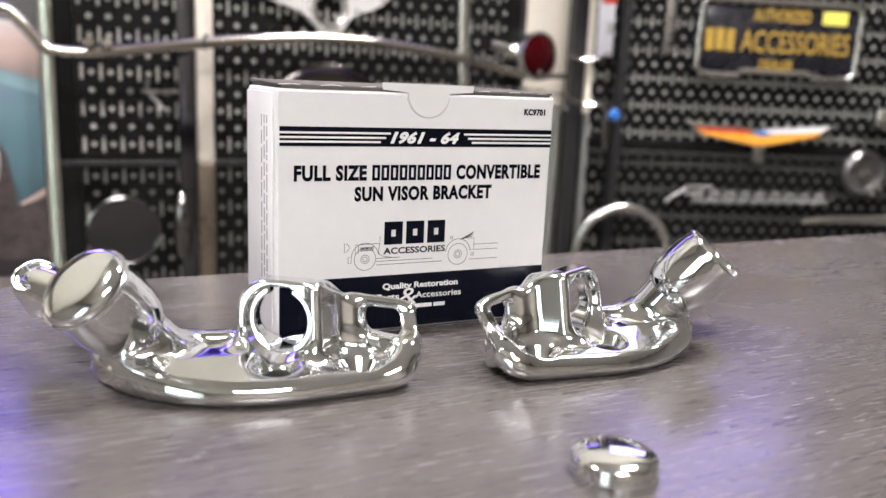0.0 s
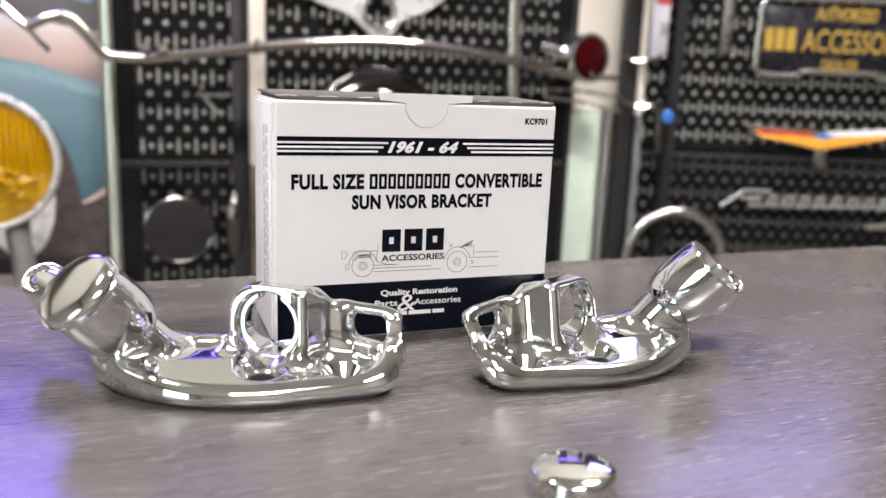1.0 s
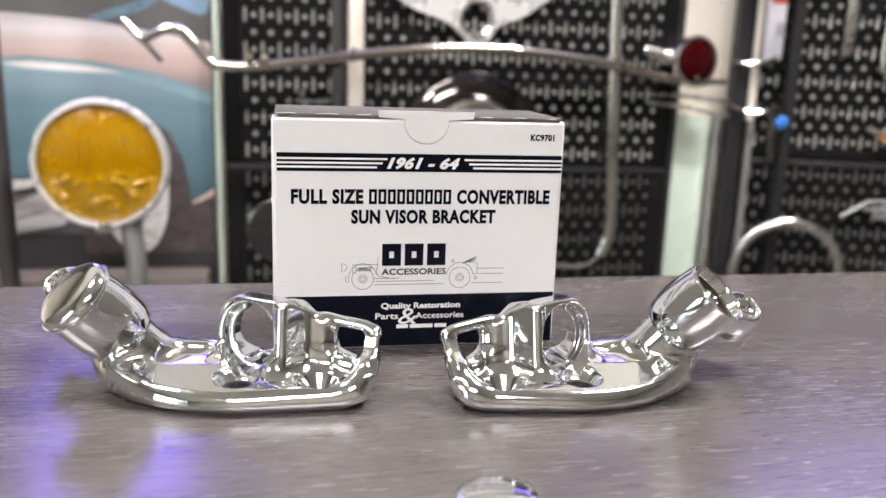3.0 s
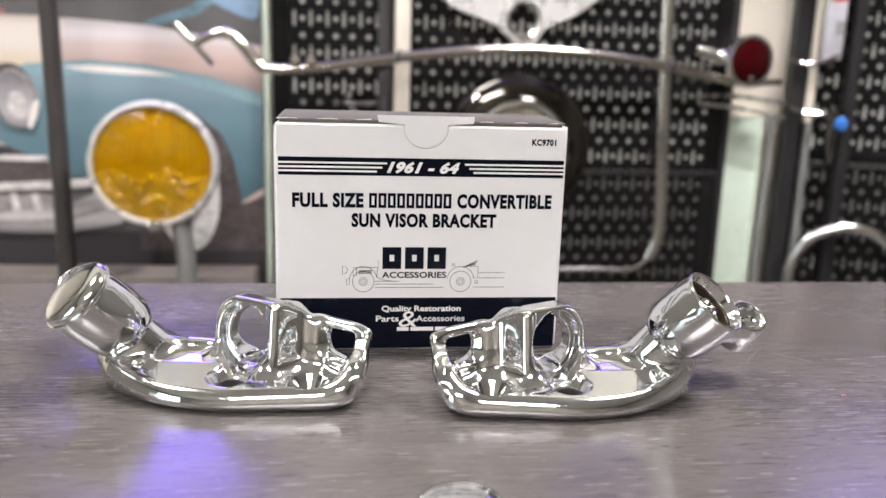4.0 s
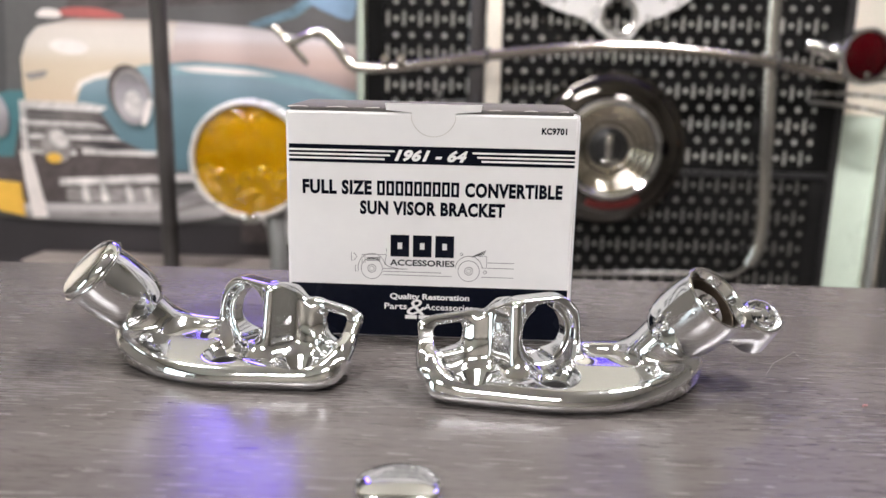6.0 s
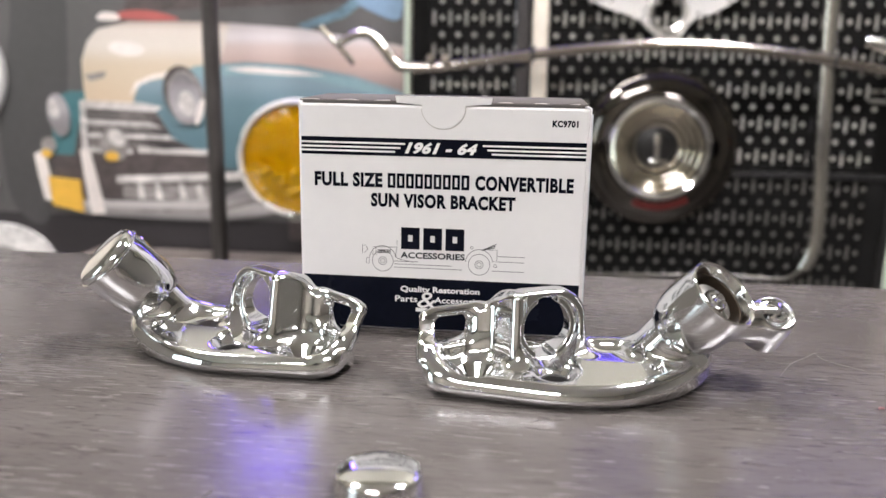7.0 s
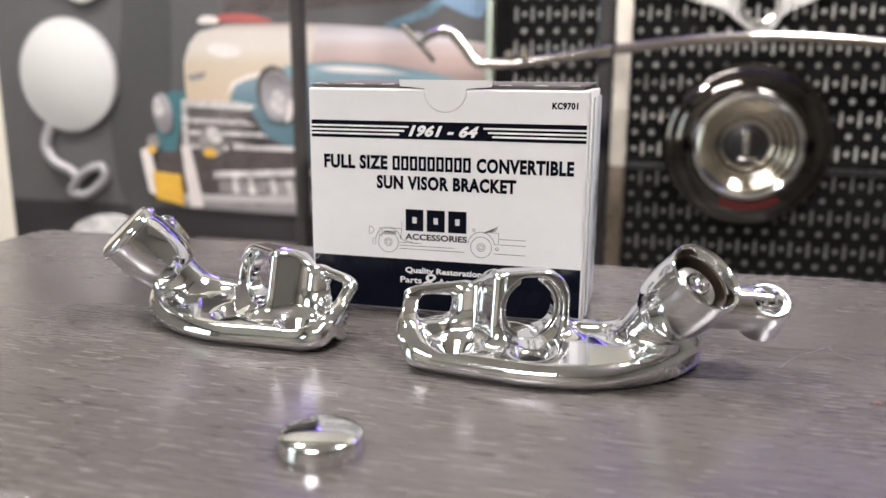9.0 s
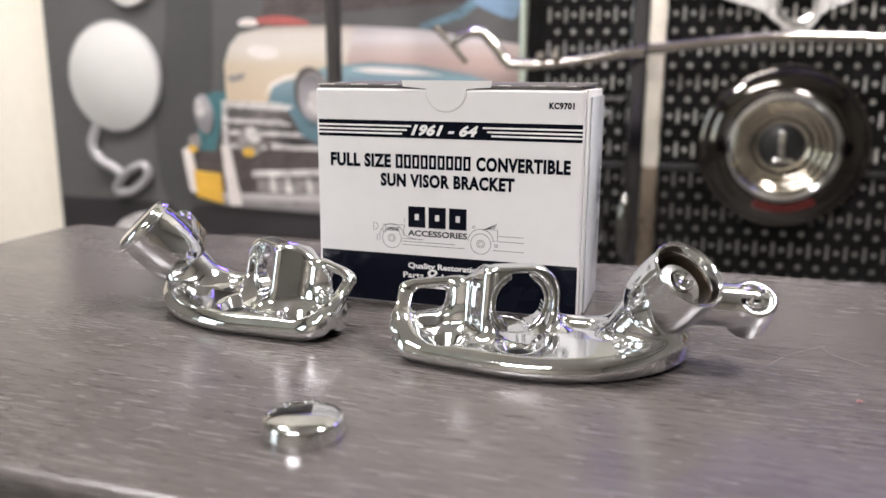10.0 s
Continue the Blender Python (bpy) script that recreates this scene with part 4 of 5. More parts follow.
# ---- the car poster ----
def poster():
    t = thing("wall_poster", 0, 0.884, FLOOR_Z, "dark grey wall poster printed with a cream and teal classic car", "poster")
    dz = -FLOOR_Z
    board = part("poster_board", slab(-1.052, -0.160, 0.0, 0.02, 0.25, 0.90 + dz), ink("poster_grey", (0.098, 0.094, 0.093)), t)
    inks = {
        "dark": ink("print_dark", (0.028, 0.024, 0.026)), "mid": ink("print_mid_grey", (0.062, 0.060, 0.060)),
        "light": ink("print_light", (0.74, 0.68, 0.64)), "pink": ink("print_pink", (0.62, 0.47, 0.42)), "sky": ink("print_pale_teal", (0.22, 0.34, 0.38)), "deep": ink("print_deep_teal", (0.06, 0.17, 0.19)),
        "silver": busy("print_silver", (0.55, 0.52, 0.5)), "grey": busy("print_grey", (0.25, 0.23, 0.22)), "plate": ink("print_yellow", (0.72, 0.42, 0.06)),
        "hood": graded("print_hood", [(0.0, (0.588, 0.462, 0.328)), (0.45, (0.588, 0.487, 0.361)), (0.72, (0.655, 0.596, 0.529)), (0.88, (0.638, 0.580, 0.521)), (1.0, (0.437, 0.361, 0.311))], dz + 0.05, dz + 0.182),
        "hood_side": graded("print_hood_side", [(0.0, (0.302, 0.227, 0.210)), (0.40, (0.487, 0.361, 0.319)), (0.60, (0.554, 0.445, 0.412)), (0.80, (0.638, 0.588, 0.588)), (1.0, (0.470, 0.420, 0.420))], dz + 0.085, dz + 0.178),
        "wing": graded("print_wing", [(0.0, (0.062, 0.119, 0.138)), (0.35, (0.097, 0.174, 0.208)), (0.66, (0.133, 0.220, 0.258)), (0.86, (0.218, 0.306, 0.355)), (1.0, (0.150, 0.247, 0.285))], dz - 0.08, dz + 0.122),
        "chrome": graded("print_chrome", [(0.0, (0.168, 0.160, 0.160)), (0.3, (0.521, 0.487, 0.479)), (0.55, (0.302, 0.277, 0.277)), (0.8, (0.554, 0.521, 0.512)), (1.0, (0.252, 0.235, 0.235))], dz - 0.131, dz - 0.05, mottle=0.2),
        "lamp": graded("print_lamp", [(0.0, (0.252, 0.235, 0.244)), (0.35, (0.437, 0.403, 0.420)), (0.6, (0.370, 0.344, 0.361)), (0.85, (0.218, 0.202, 0.210)), (1.0, (0.109, 0.101, 0.101))], dz + 0.015, dz + 0.11, mottle=0.25),
        "red": ink("print_red", (0.4, 0.1, 0.09)), "white": busy("print_white_wall", (0.66, 0.63, 0.61)), "blue": ink("print_blue", (0.2, 0.3, 0.42)), "glass": busy("print_glass", (0.12, 0.2, 0.25)), "brown": busy("print_brown", (0.075, 0.06, 0.058)),
    }
    level = [0.0]

    def shape(name, outline, color, smooth=0):
        level[0] += 0.00012
        part("printed_" + name, prism([(a, b + dz) for a, b in outline], -level[0], 0.001, smooth), inks[color], board)

    shape("ground", [(-1.05, -0.128), (-0.162, -0.128), (-0.162, -0.5), (-1.05, -0.5)], "dark")
    shape("backdrop", [(-0.787, 0.44), (-0.787, 0.228), (-0.801, 0.133), (-0.826, 0.054), (-0.825, -0.067), (-0.805, -0.129), (-0.75, -0.129), (-0.70, 0.1), (-0.70, 0.44)], "mid", 4)
    shape("roof", [(-0.60, 0.193), (-0.30, 0.21), (-0.162, 0.21), (-0.162, 0.60), (-0.52, 0.60)], "brown")
    shape("windscreen", [(-0.325, 0.178), (-0.262, 0.2), (-0.215, 0.235), (-0.19, 0.235), (-0.25, 0.19), (-0.31, 0.172)], "glass")
    shape("windscreen", [(-0.235, 0.215), (-0.215, 0.235), (-0.165, 0.25), (-0.165, 0.19), (-0.20, 0.195)], "blue", 3)
    shape("body", [(-0.676, 0.05), (-0.676, 0.12), (-0.664, 0.150), (-0.646, 0.168), (-0.593, 0.180), (-0.469, 0.181), (-0.319, 0.173), (-0.161, 0.149), (-0.161, 0.05)], "hood")
    shape("hood_side", [(-0.43, 0.1795), (-0.319, 0.173), (-0.161, 0.149), (-0.161, 0.06), (-0.46, 0.08)], "hood_side")
    shape("hood_glint", oval(-0.60, 0.139, 0.030, 0.011, 24, -4), "light")
    shape("hood_glint", [(-0.600, 0.066), (-0.588, 0.088), (-0.562, 0.099), (-0.525, 0.107), (-0.53, 0.101), (-0.566, 0.091), (-0.585, 0.080)], "light")
    shape("ornament", [(-0.612, 0.185), (-0.60, 0.196), (-0.55, 0.196), (-0.512, 0.183)], "red", 3)
    shape("ornament_base", [(-0.645, 0.183), (-0.635, 0.194), (-0.612, 0.192), (-0.610, 0.182)], "light", 3)
    shape("badge", [(-0.672, 0.098), (-0.635, 0.104), (-0.64, 0.094), (-0.665, 0.088)], "grey")
    shape("front_fender", [(-0.735, 0.045), (-0.73, 0.062), (-0.70, 0.072), (-0.675, 0.072), (-0.675, -0.05), (-0.735, -0.05)], "deep")
    shape("fender", [(-0.594, 0.046), (-0.592, 0.064), (-0.582, 0.083), (-0.562, 0.091), (-0.535, 0.096), (-0.49, 0.114), (-0.405, 0.122), (-0.321, 0.118), (-0.237, 0.104), (-0.161, 0.081),
                     (-0.161, -0.059), (-0.194, -0.081), (-0.204, -0.019), (-0.222, 0.02), (-0.26, 0.05), (-0.30, 0.03), (-0.345, -0.045), (-0.560, -0.045)], "wing")
    shape("fender_sheen", [(-0.53, 0.098), (-0.49, 0.113), (-0.405, 0.118), (-0.321, 0.113), (-0.237, 0.099), (-0.161, 0.076), (-0.161, 0.062), (-0.237, 0.085), (-0.321, 0.099), (-0.405, 0.102), (-0.49, 0.098)], "sky")
    shape("fender_sheen", [(-0.44, 0.112), (-0.40, 0.115), (-0.33, 0.111), (-0.28, 0.103), (-0.34, 0.103), (-0.41, 0.106)], "light")
    shape("pink_edge", [(-0.194, -0.082), (-0.161, -0.060), (-0.161, -0.070), (-0.188, -0.084)], "pink")
    shape("wheel_well", [(-0.345, -0.05), (-0.31, 0.03), (-0.262, 0.052), (-0.224, 0.022), (-0.206, -0.02), (-0.196, -0.085), (-0.161, -0.073), (-0.161, -0.2), (-0.345, -0.2)], "brown")
    shape("white_wall", oval(-0.278, -0.05, 0.051, 0.108, 40, 6), "white")
    shape("tyre_hub", oval(-0.284, -0.045, 0.032, 0.076, 36, 6), "grey")
    shape("tyre_foot", [(-0.345, -0.157), (-0.161, -0.157), (-0.161, -0.24), (-0.345, -0.24)], "dark")
    shape("grille_dark", [(-0.680, 0.05), (-0.56, 0.047), (-0.53, 0.0), (-0.46, -0.03), (-0.46, -0.1), (-0.740, -0.1), (-0.738, -0.03), (-0.70, -0.03)], "brown")
    for o in ([(-0.684, 0.058), (-0.58, 0.056), (-0.545, 0.050), (-0.56, 0.042), (-0.684, 0.046)], [(-0.684, 0.05), (-0.673, 0.05), (-0.676, -0.03), (-0.686, -0.03)],
              [(-0.672, 0.028), (-0.57, 0.026), (-0.548, 0.018), (-0.672, 0.020)], [(-0.672, 0.007), (-0.54, 0.006), (-0.525, -0.001), (-0.672, -0.001)],
              [(-0.672, -0.016), (-0.60, -0.018), (-0.60, -0.025), (-0.672, -0.024)], [(-0.59, -0.014), (-0.47, -0.016), (-0.47, -0.024), (-0.59, -0.023)]):
        shape("grille_bar", o, "silver")
    shape("grille_gap", oval(-0.645, 0.036, 0.030, 0.007, 24, 2), "dark")
    shape("grille_gap", oval(-0.585, 0.012, 0.045, 0.005, 24, -3), "dark")
    shape("grille_gap", oval(-0.555, -0.010, 0.040, 0.006, 24, -2), "dark")
    for gz in (0.038, 0.017, -0.008):
        shape("grille_shade", [(-0.672, gz), (-0.58, gz - 0.001), (-0.545, gz - 0.006), (-0.58, gz - 0.005), (-0.672, gz - 0.004)], "grey")
    shape("grille_bar", [(-0.63, -0.062), (-0.42, -0.05), (-0.355, -0.033), (-0.355, -0.043), (-0.42, -0.062), (-0.63, -0.073)], "silver")
    shape("lower_grille", [(-0.62, -0.078), (-0.46, -0.072), (-0.46, -0.096), (-0.62, -0.098)], "grey")
    for gx in (-0.595, -0.565, -0.525, -0.495):
        shape("grille_tooth", [(gx, -0.072), (gx + 0.008, -0.072), (gx + 0.013, -0.098), (gx + 0.002, -0.098)], "silver")
    shape("bumper", [(-0.690, -0.104), (-0.56, -0.101), (-0.46, -0.094), (-0.37, -0.055), (-0.345, -0.07), (-0.37, -0.115), (-0.46, -0.131), (-0.60, -0.129), (-0.690, -0.127)], "chrome")
    shape("bumper_shade", [(-0.66, -0.116), (-0.56, -0.113), (-0.46, -0.109), (-0.39, -0.088), (-0.39, -0.095), (-0.46, -0.117), (-0.56, -0.120), (-0.66, -0.121)], "grey")
    shape("bumper_guard", [(-0.688, -0.020), (-0.672, -0.02), (-0.664, -0.06), (-0.652, -0.124), (-0.676, -0.126), (-0.684, -0.07)], "light")
    shape("bumper_guard", [(-0.768, -0.030), (-0.752, -0.022), (-0.744, -0.07), (-0.738, -0.108), (-0.756, -0.104), (-0.764, -0.06)], "light")
    shape("fog_lamp", oval(-0.630, -0.012, 0.024, 0.026, 28), "grey")
    shape("fog_lamp", oval(-0.624, 0.000, 0.015, 0.012, 24, -30), "silver")
    shape("fog_lamp", oval(-0.634, -0.030, 0.012, 0.008, 20), "plate")
    shape("small_lamp", oval(-0.742, -0.016, 0.012, 0.014, 20), "grey")
    shape("small_lamp", oval(-0.746, -0.028, 0.009, 0.007, 18), "plate")
    shape("headlight", oval(-0.720, 0.034, 0.018, 0.034, 28, 8), "lamp")
    shape("headlight", oval(-0.727, 0.044, 0.009, 0.016, 24, 8), "silver")
    shape("headlight_hood", oval(-0.510, 0.072, 0.031, 0.043, 40, 8), "brown")
    shape("headlight_rim", oval(-0.505, 0.066, 0.030, 0.042, 40, 8), "grey")
    shape("headlight", oval(-0.506, 0.064, 0.025, 0.039, 36, 8), "lamp")
    shape("headlight", oval(-0.503, 0.056, 0.013, 0.020, 28, 8), "silver")
    shape("headlight", oval(-0.483, 0.044, 0.005, 0.022, 20, -18), "light")
    shape("number_plate", [(-0.746, -0.066), (-0.692, -0.070), (-0.689, -0.123), (-0.742, -0.113)], "plate")
    shape("near_tyre", oval(-0.842, -0.222, 0.100, 0.075, 40), "white")
    shape("near_tyre", oval(-0.842, -0.242, 0.070, 0.055, 36), "grey")
    return t


poster()


PALE_METAL = worn(shader("pale_grey_metal", (0.36, 0.35, 0.35), 0.42, 0.25), 30, 0.15, 0.08)


structure("baseboard", slab(-0.66, -0.17, 0.800, 0.870, FLOOR_Z, -0.176, 0.004), worn(shader("brown_ledge", (0.17, 0.145, 0.13), 0.5), 12, 0.25, 0.1, 0.1), "dull brown ledge along the foot of the poster", "ledge")


def round_mirror(x, z, r, with_arm, label):
    """A round exterior mirror held flat on the wall by its bent arm."""
    t = thing("round_mirror", x, 0.880, z, label, "mirror", group="mirrors on the poster wall")
    part("mirror_face", lathe([(0, 0.006), (r * 0.97, 0.006), (r, 0.004), (r, -0.004), (0, -0.004)], 64, (0, -1, 0)), PALE, t)
    part("mirror_rim", tube([(r * math.cos(a), -0.004, r * math.sin(a)) for a in [2 * math.pi * k / 48 for k in range(48)]], 0.0024, 8, 1, 0, True), PALE_METAL, t)
    if with_arm:
        part("arm", tube([(-0.046, 0.0, -0.088), (-0.058, -0.004, -0.122), (-0.044, -0.006, -0.150), (-0.012, -0.006, -0.166), (0.004, -0.004, -0.180)], (0.0105, 0.0085), 14), PALE_METAL, t)
        part("clamp", tube([(-0.012, -0.004, -0.204), (0.020, -0.008, -0.170), (0.052, -0.004, -0.158), (0.056, -0.004, -0.182), (0.022, -0.006, -0.208)], 0.0085, 12, 1, 6, True), PALE_METAL, t)
    return t


round_mirror(-0.901, 0.097, 0.0965, True, "round exterior mirror with a pale face and grey bent arm")
round_mirror(-0.855, 0.268, 0.05, False, "small pale round mirror hung above another")


# ---- chrome parts on display ----
def fluted_lens(r):
    """A domed lamp glass with upright flutes above and round beads below."""
    bm = bmesh.new()
    nr, na = 44, 132
    rng = random.Random(5)
    beads = [(rng.uniform(-0.055, 0.062), rng.uniform(-0.060, -0.006), rng.uniform(0.004, 0.007)) for _ in range(60)]

    def lift(x, z):
        y = 0.019 - 0.014 * (x * x + z * z) / (r * r)
        edge = min(1.0, (r - math.hypot(x, z)) / 0.006)
        if z > -0.012 + 0.006 * math.sin(x * 90):
            return y + edge * 0.0028 * math.cos(2 * math.pi * x / 0.0071)
        return y + edge * max([0.0] + [0.0040 * (1 - ((x - bx) ** 2 + (z - bz) ** 2) / (br * br)) for bx, bz, br in beads])

    rings = [[bm.verts.new((0, -lift(0, 0), 0))]]
    for i in range(1, nr + 1):
        q = r * i / nr
        rings.append([bm.verts.new((q * math.cos(a), -lift(q * math.cos(a), q * math.sin(a)), q * math.sin(a))) for a in [2 * math.pi * k / na for k in range(na)]])
    rings.append([bm.verts.new((v.co.x, -0.001, v.co.z)) for v in rings[-1]])
    for a, b in zip(rings, rings[1:]):
        for k in range(na):
            q = list(dict.fromkeys([a[k % len(a)], a[(k + 1) % len(a)], b[(k + 1) % na], b[k]]))
            bm.faces.new(q)
    bmesh.ops.recalc_face_normals(bm, faces=bm.faces)
    return bm


def fog_light():
    t = thing("fog_lamp", -0.2865, 0.74, -0.009, "round amber fog lamp in a chrome rim on a grey foot", "lamp")
    ax = (0.06, -1, 0.0)
    part("shell", lathe([(0.076, -0.004), (0.074, -0.02), (0.062, -0.045), (0.035, -0.062), (0, -0.066)], 56, ax), CHROME_DARK, t)
    part("reflector", lathe([(0.071, 0.002), (0.066, -0.008), (0.058, -0.018), (0.047, -0.029), (0.034, -0.038), (0.018, -0.044), (0, -0.046)], 48, ax), BRIGHT, t, sharp=60)
    part("bulb", lathe([(0, 0.004), (0.007, 0.001), (0.010, -0.008), (0.010, -0.024), (0.007, -0.044), (0, -0.044)], 20, ax), CHROME_DARK, t)
    lens_ob = part("lens", fluted_lens(0.0750), AMBER, t, "fluted amber glass")
    at(lens_ob, 0, 0, 0, 0, 0, 3.4)
    part("rim", lathe([(0.0742, 0.001), (0.0742, 0.0085), (0.0755, 0.0125), (0.0790, 0.0125), (0.0822, 0.006), (0.0828, -0.004), (0.0775, -0.010), (0.075, -0.006)], 72, ax), BRIGHT, t)
    part("clip", slab(-0.010, 0.010, -0.014, 0.006, -0.088, -0.074, 0.003), CHROME_OLD, t)
    part("foot", tube([(0.028, 0.02, -0.070), (0.030, 0.014, -0.10), (0.034, 0.010, -0.13), (0.034, 0.008, -0.20)], (0.014, 0.013), 12), GREY_METAL, t)
    part("stand", slab(0.020, 0.048, -0.006, 0.022, FLOOR_Z + 0.009, -0.195, 0.003), GREY_METAL, t)
    part("base_plate", slab(-0.06, 0.13, -0.07, 0.09, FLOOR_Z + 0.009, FLOOR_Z + 0.019, 0.003), GREY_METAL, t)
    return t


fog_light()


def grille_bar():
    """A long bowed chrome bar hung across the display."""
    t = thing("chrome_bar", 0, 0, 0, "long bowed chrome bumper bar hung across the pegboard", "bumper bar")
    pts = [(-0.184, 0.768, 0.158), (-0.170, 0.768, 0.143), (-0.152, 0.768, 0.1215), (-0.136, 0.769, 0.1185), (-0.090, 0.771, 0.1195), (0.033, 0.791, 0.1375), (0.120, 0.803, 0.1475), (0.205, 0.812, 0.1535), (0.300, 0.822, 0.152), (0.395, 0.832, 0.143), (0.443, 0.837, 0.1355), (0.530, 0.846, 0.1215), (0.575, 0.852, 0.1165)]
    part("bar", tube(pts, 0.0076, 16), BAR_METAL, t)
    part("bar_end", tube([(-0.234, 0.772, 0.147), (-0.214, 0.770, 0.158), (-0.192, 0.768, 0.163), (-0.181, 0.768, 0.157)], 0.0062, 12), BAR_METAL, t)
    part("cross_piece", tube([(-0.259, 0.776, 0.170), (-0.236, 0.774, 0.147), (-0.213, 0.778, 0.121)], (0.0050, 0.0036), 10), BAR_METAL, t)
    for x in (-0.103, -0.083):
        part("bolt", lathe([(0, 0.008), (0.005, 0.0075), (0.007, 0.004), (0.007, 0.0), (0, 0.0)], 16, (0, -1, 0.5), (x, 0.762, 0.128)), BAR_METAL, t)
    for x, y, z in ((0.034, 0.793, 0.1385), (0.447, 0.838, 0.1350)):
        part("strap", tube([(x, y - 0.0085, z - 0.010), (x - 0.001, y - 0.0095, z), (x + 0.002, y - 0.0085, z + 0.010)], 0.0022, 8), BLACK_METAL, t, "thin black strap")
    for x, y, z in ((0.034, 0.793, 0.138), (0.300, 0.822, 0.150)):
        part("hook", tube([(x, y, z), (x, y + 0.04, z + 0.002), (x, 0.876, z + 0.004)], 0.003, 8), BLACK_METAL, t)
    return t


grille_bar()


def tail_lamp():
    t = thing("tail_lamp", 0.567, 0.855, 0.149, "round dark red tail lamp in a chrome bullet shell", "tail lamp")
    ax = (0.16, -1, 0.0)
    part("shell", lathe([(0.034, 0.020), (0.038, 0.021), (0.0405, 0.016), (0.039, 0.006), (0.033, -0.004), (0.026, -0.016), (0.014, -0.024), (0, -0.026)], 40, ax), CHROME_OLD, t)
    part("lens", lathe([(0, 0.026), (0.013, 0.025), (0.026, 0.022), (0.0335, 0.018), (0.0335, 0.012), (0, 0.012)], 40, ax), RED_GLASS, t, "dark red glass lens")
    part("shell_tail", tube([(-0.020, 0.004, 0.006), (-0.040, 0.006, 0.004), (-0.058, 0.004, 0.010), (-0.078, 0.002, 0.014)], (0.017, 0.008), 14), CHROME_OLD, t)
    part("arm", tube([(-0.010, -0.004, -0.030), (0.012, -0.006, -0.034), (0.032, -0.006, -0.031), (0.064, -0.004, -0.030)], (0.008, 0.0045), 12), CHROME_OLD, t)
    part("stud", lathe([(0, 0.010), (0.004, 0.009), (0.005, 0.0), (0, 0)], 14, (0, -1, 0), (0.004, -0.016, -0.026)), CHROME_OLD, t)
    for z0, z1 in ((-0.054, -0.061), (-0.066, -0.084)):
        part("trim_rod", tube([(-0.060, 0.006, z0), (0.0, 0.002, (z0 + z1) / 2 + 0.004), (0.075, -0.002, z1)], 0.003, 8), SATIN, t)
    return t


tail_lamp()


DULL_RED = worn(shader("dull_red_paint", (0.16, 0.02, 0.018), 0.4), 40, 0.2, 0.1)
DISH_METAL = worn(shader("grey_polished_dish", (0.13, 0.12, 0.11), 0.07, 1.0), 40, 0.1, 0.02)
BOWL_METAL = worn(shader("warm_bright_plating", (0.84, 0.78, 0.66), 0.15, 1.0), 40, 0.1, 0.05)


def hub_cap():
    t = thing("hub_cap", 0.219, WALL_Y - 0.016, 0.010, "domed chrome hub cap with a red centre band", "hub cap")
    ax = (0, -1, 0)
    dish = part("dish", lathe([(0.111, 0.0), (0.113, 0.004), (0.111, 0.009), (0.106, 0.012), (0.104, 0.0125), (0.101, 0.016), (0.092, 0.0205), (0.082, 0.0235), (0.077, 0.024), (0.0745, 0.022), (0.0735, 0.012)], 72, ax), DISH_METAL, t)
    part("rim_ring", lathe([(0.0738, 0.014), (0.0748, 0.031), (0.0725, 0.036), (0.068, 0.0368), (0.064, 0.033)], 72, ax), CHROME, t)
    bowl = [(0.0645, 0.0335), (0.061, 0.024), (0.059, 0.0215), (0.056, 0.0215), (0.0535, 0.0145), (0.0515, 0.0125), (0.0485, 0.0125), (0.046, 0.0065), (0.0435, 0.0050), (0.040, 0.0052), (0.0375, 0.0010), (0.034, -0.0005), (0.026, -0.0010)]
    dome = part("dome", lathe(bowl + [(0.024, 0.004), (0, 0.004)], 72, ax), BOWL_METAL, t, "stepped bright inner bowl", sharp=60)
    part("hub", lathe([(0.031, -0.0004), (0.030, 0.004), (0.0235, 0.006), (0.0225, 0.008), (0.018, 0.010), (0, 0.0105)], 40, ax), BLACK_METAL, dome)
    part("emblem_bar", slab(-0.006, 0.003, -0.016, -0.0100, -0.016, 0.020, 0.001), CHROME_OLD, dome)
    part("emblem_bar", slab(-0.012, 0.016, -0.016, -0.0095, -0.024, -0.017, 0.001), CHROME_OLD, dome)
    part("red_band", ringband(0, 0, 0.079, 0.088, -0.0262, -0.018, 24, 248, 302), DULL_RED, dish, "dull red painted patch")
    part("hook", tube([(0, 0.004, 0.085), (0, 0.012, 0.092), (0, 0.016, 0.098)], 0.003, 6), BLACK_METAL, t)
    return t


hub_cap()


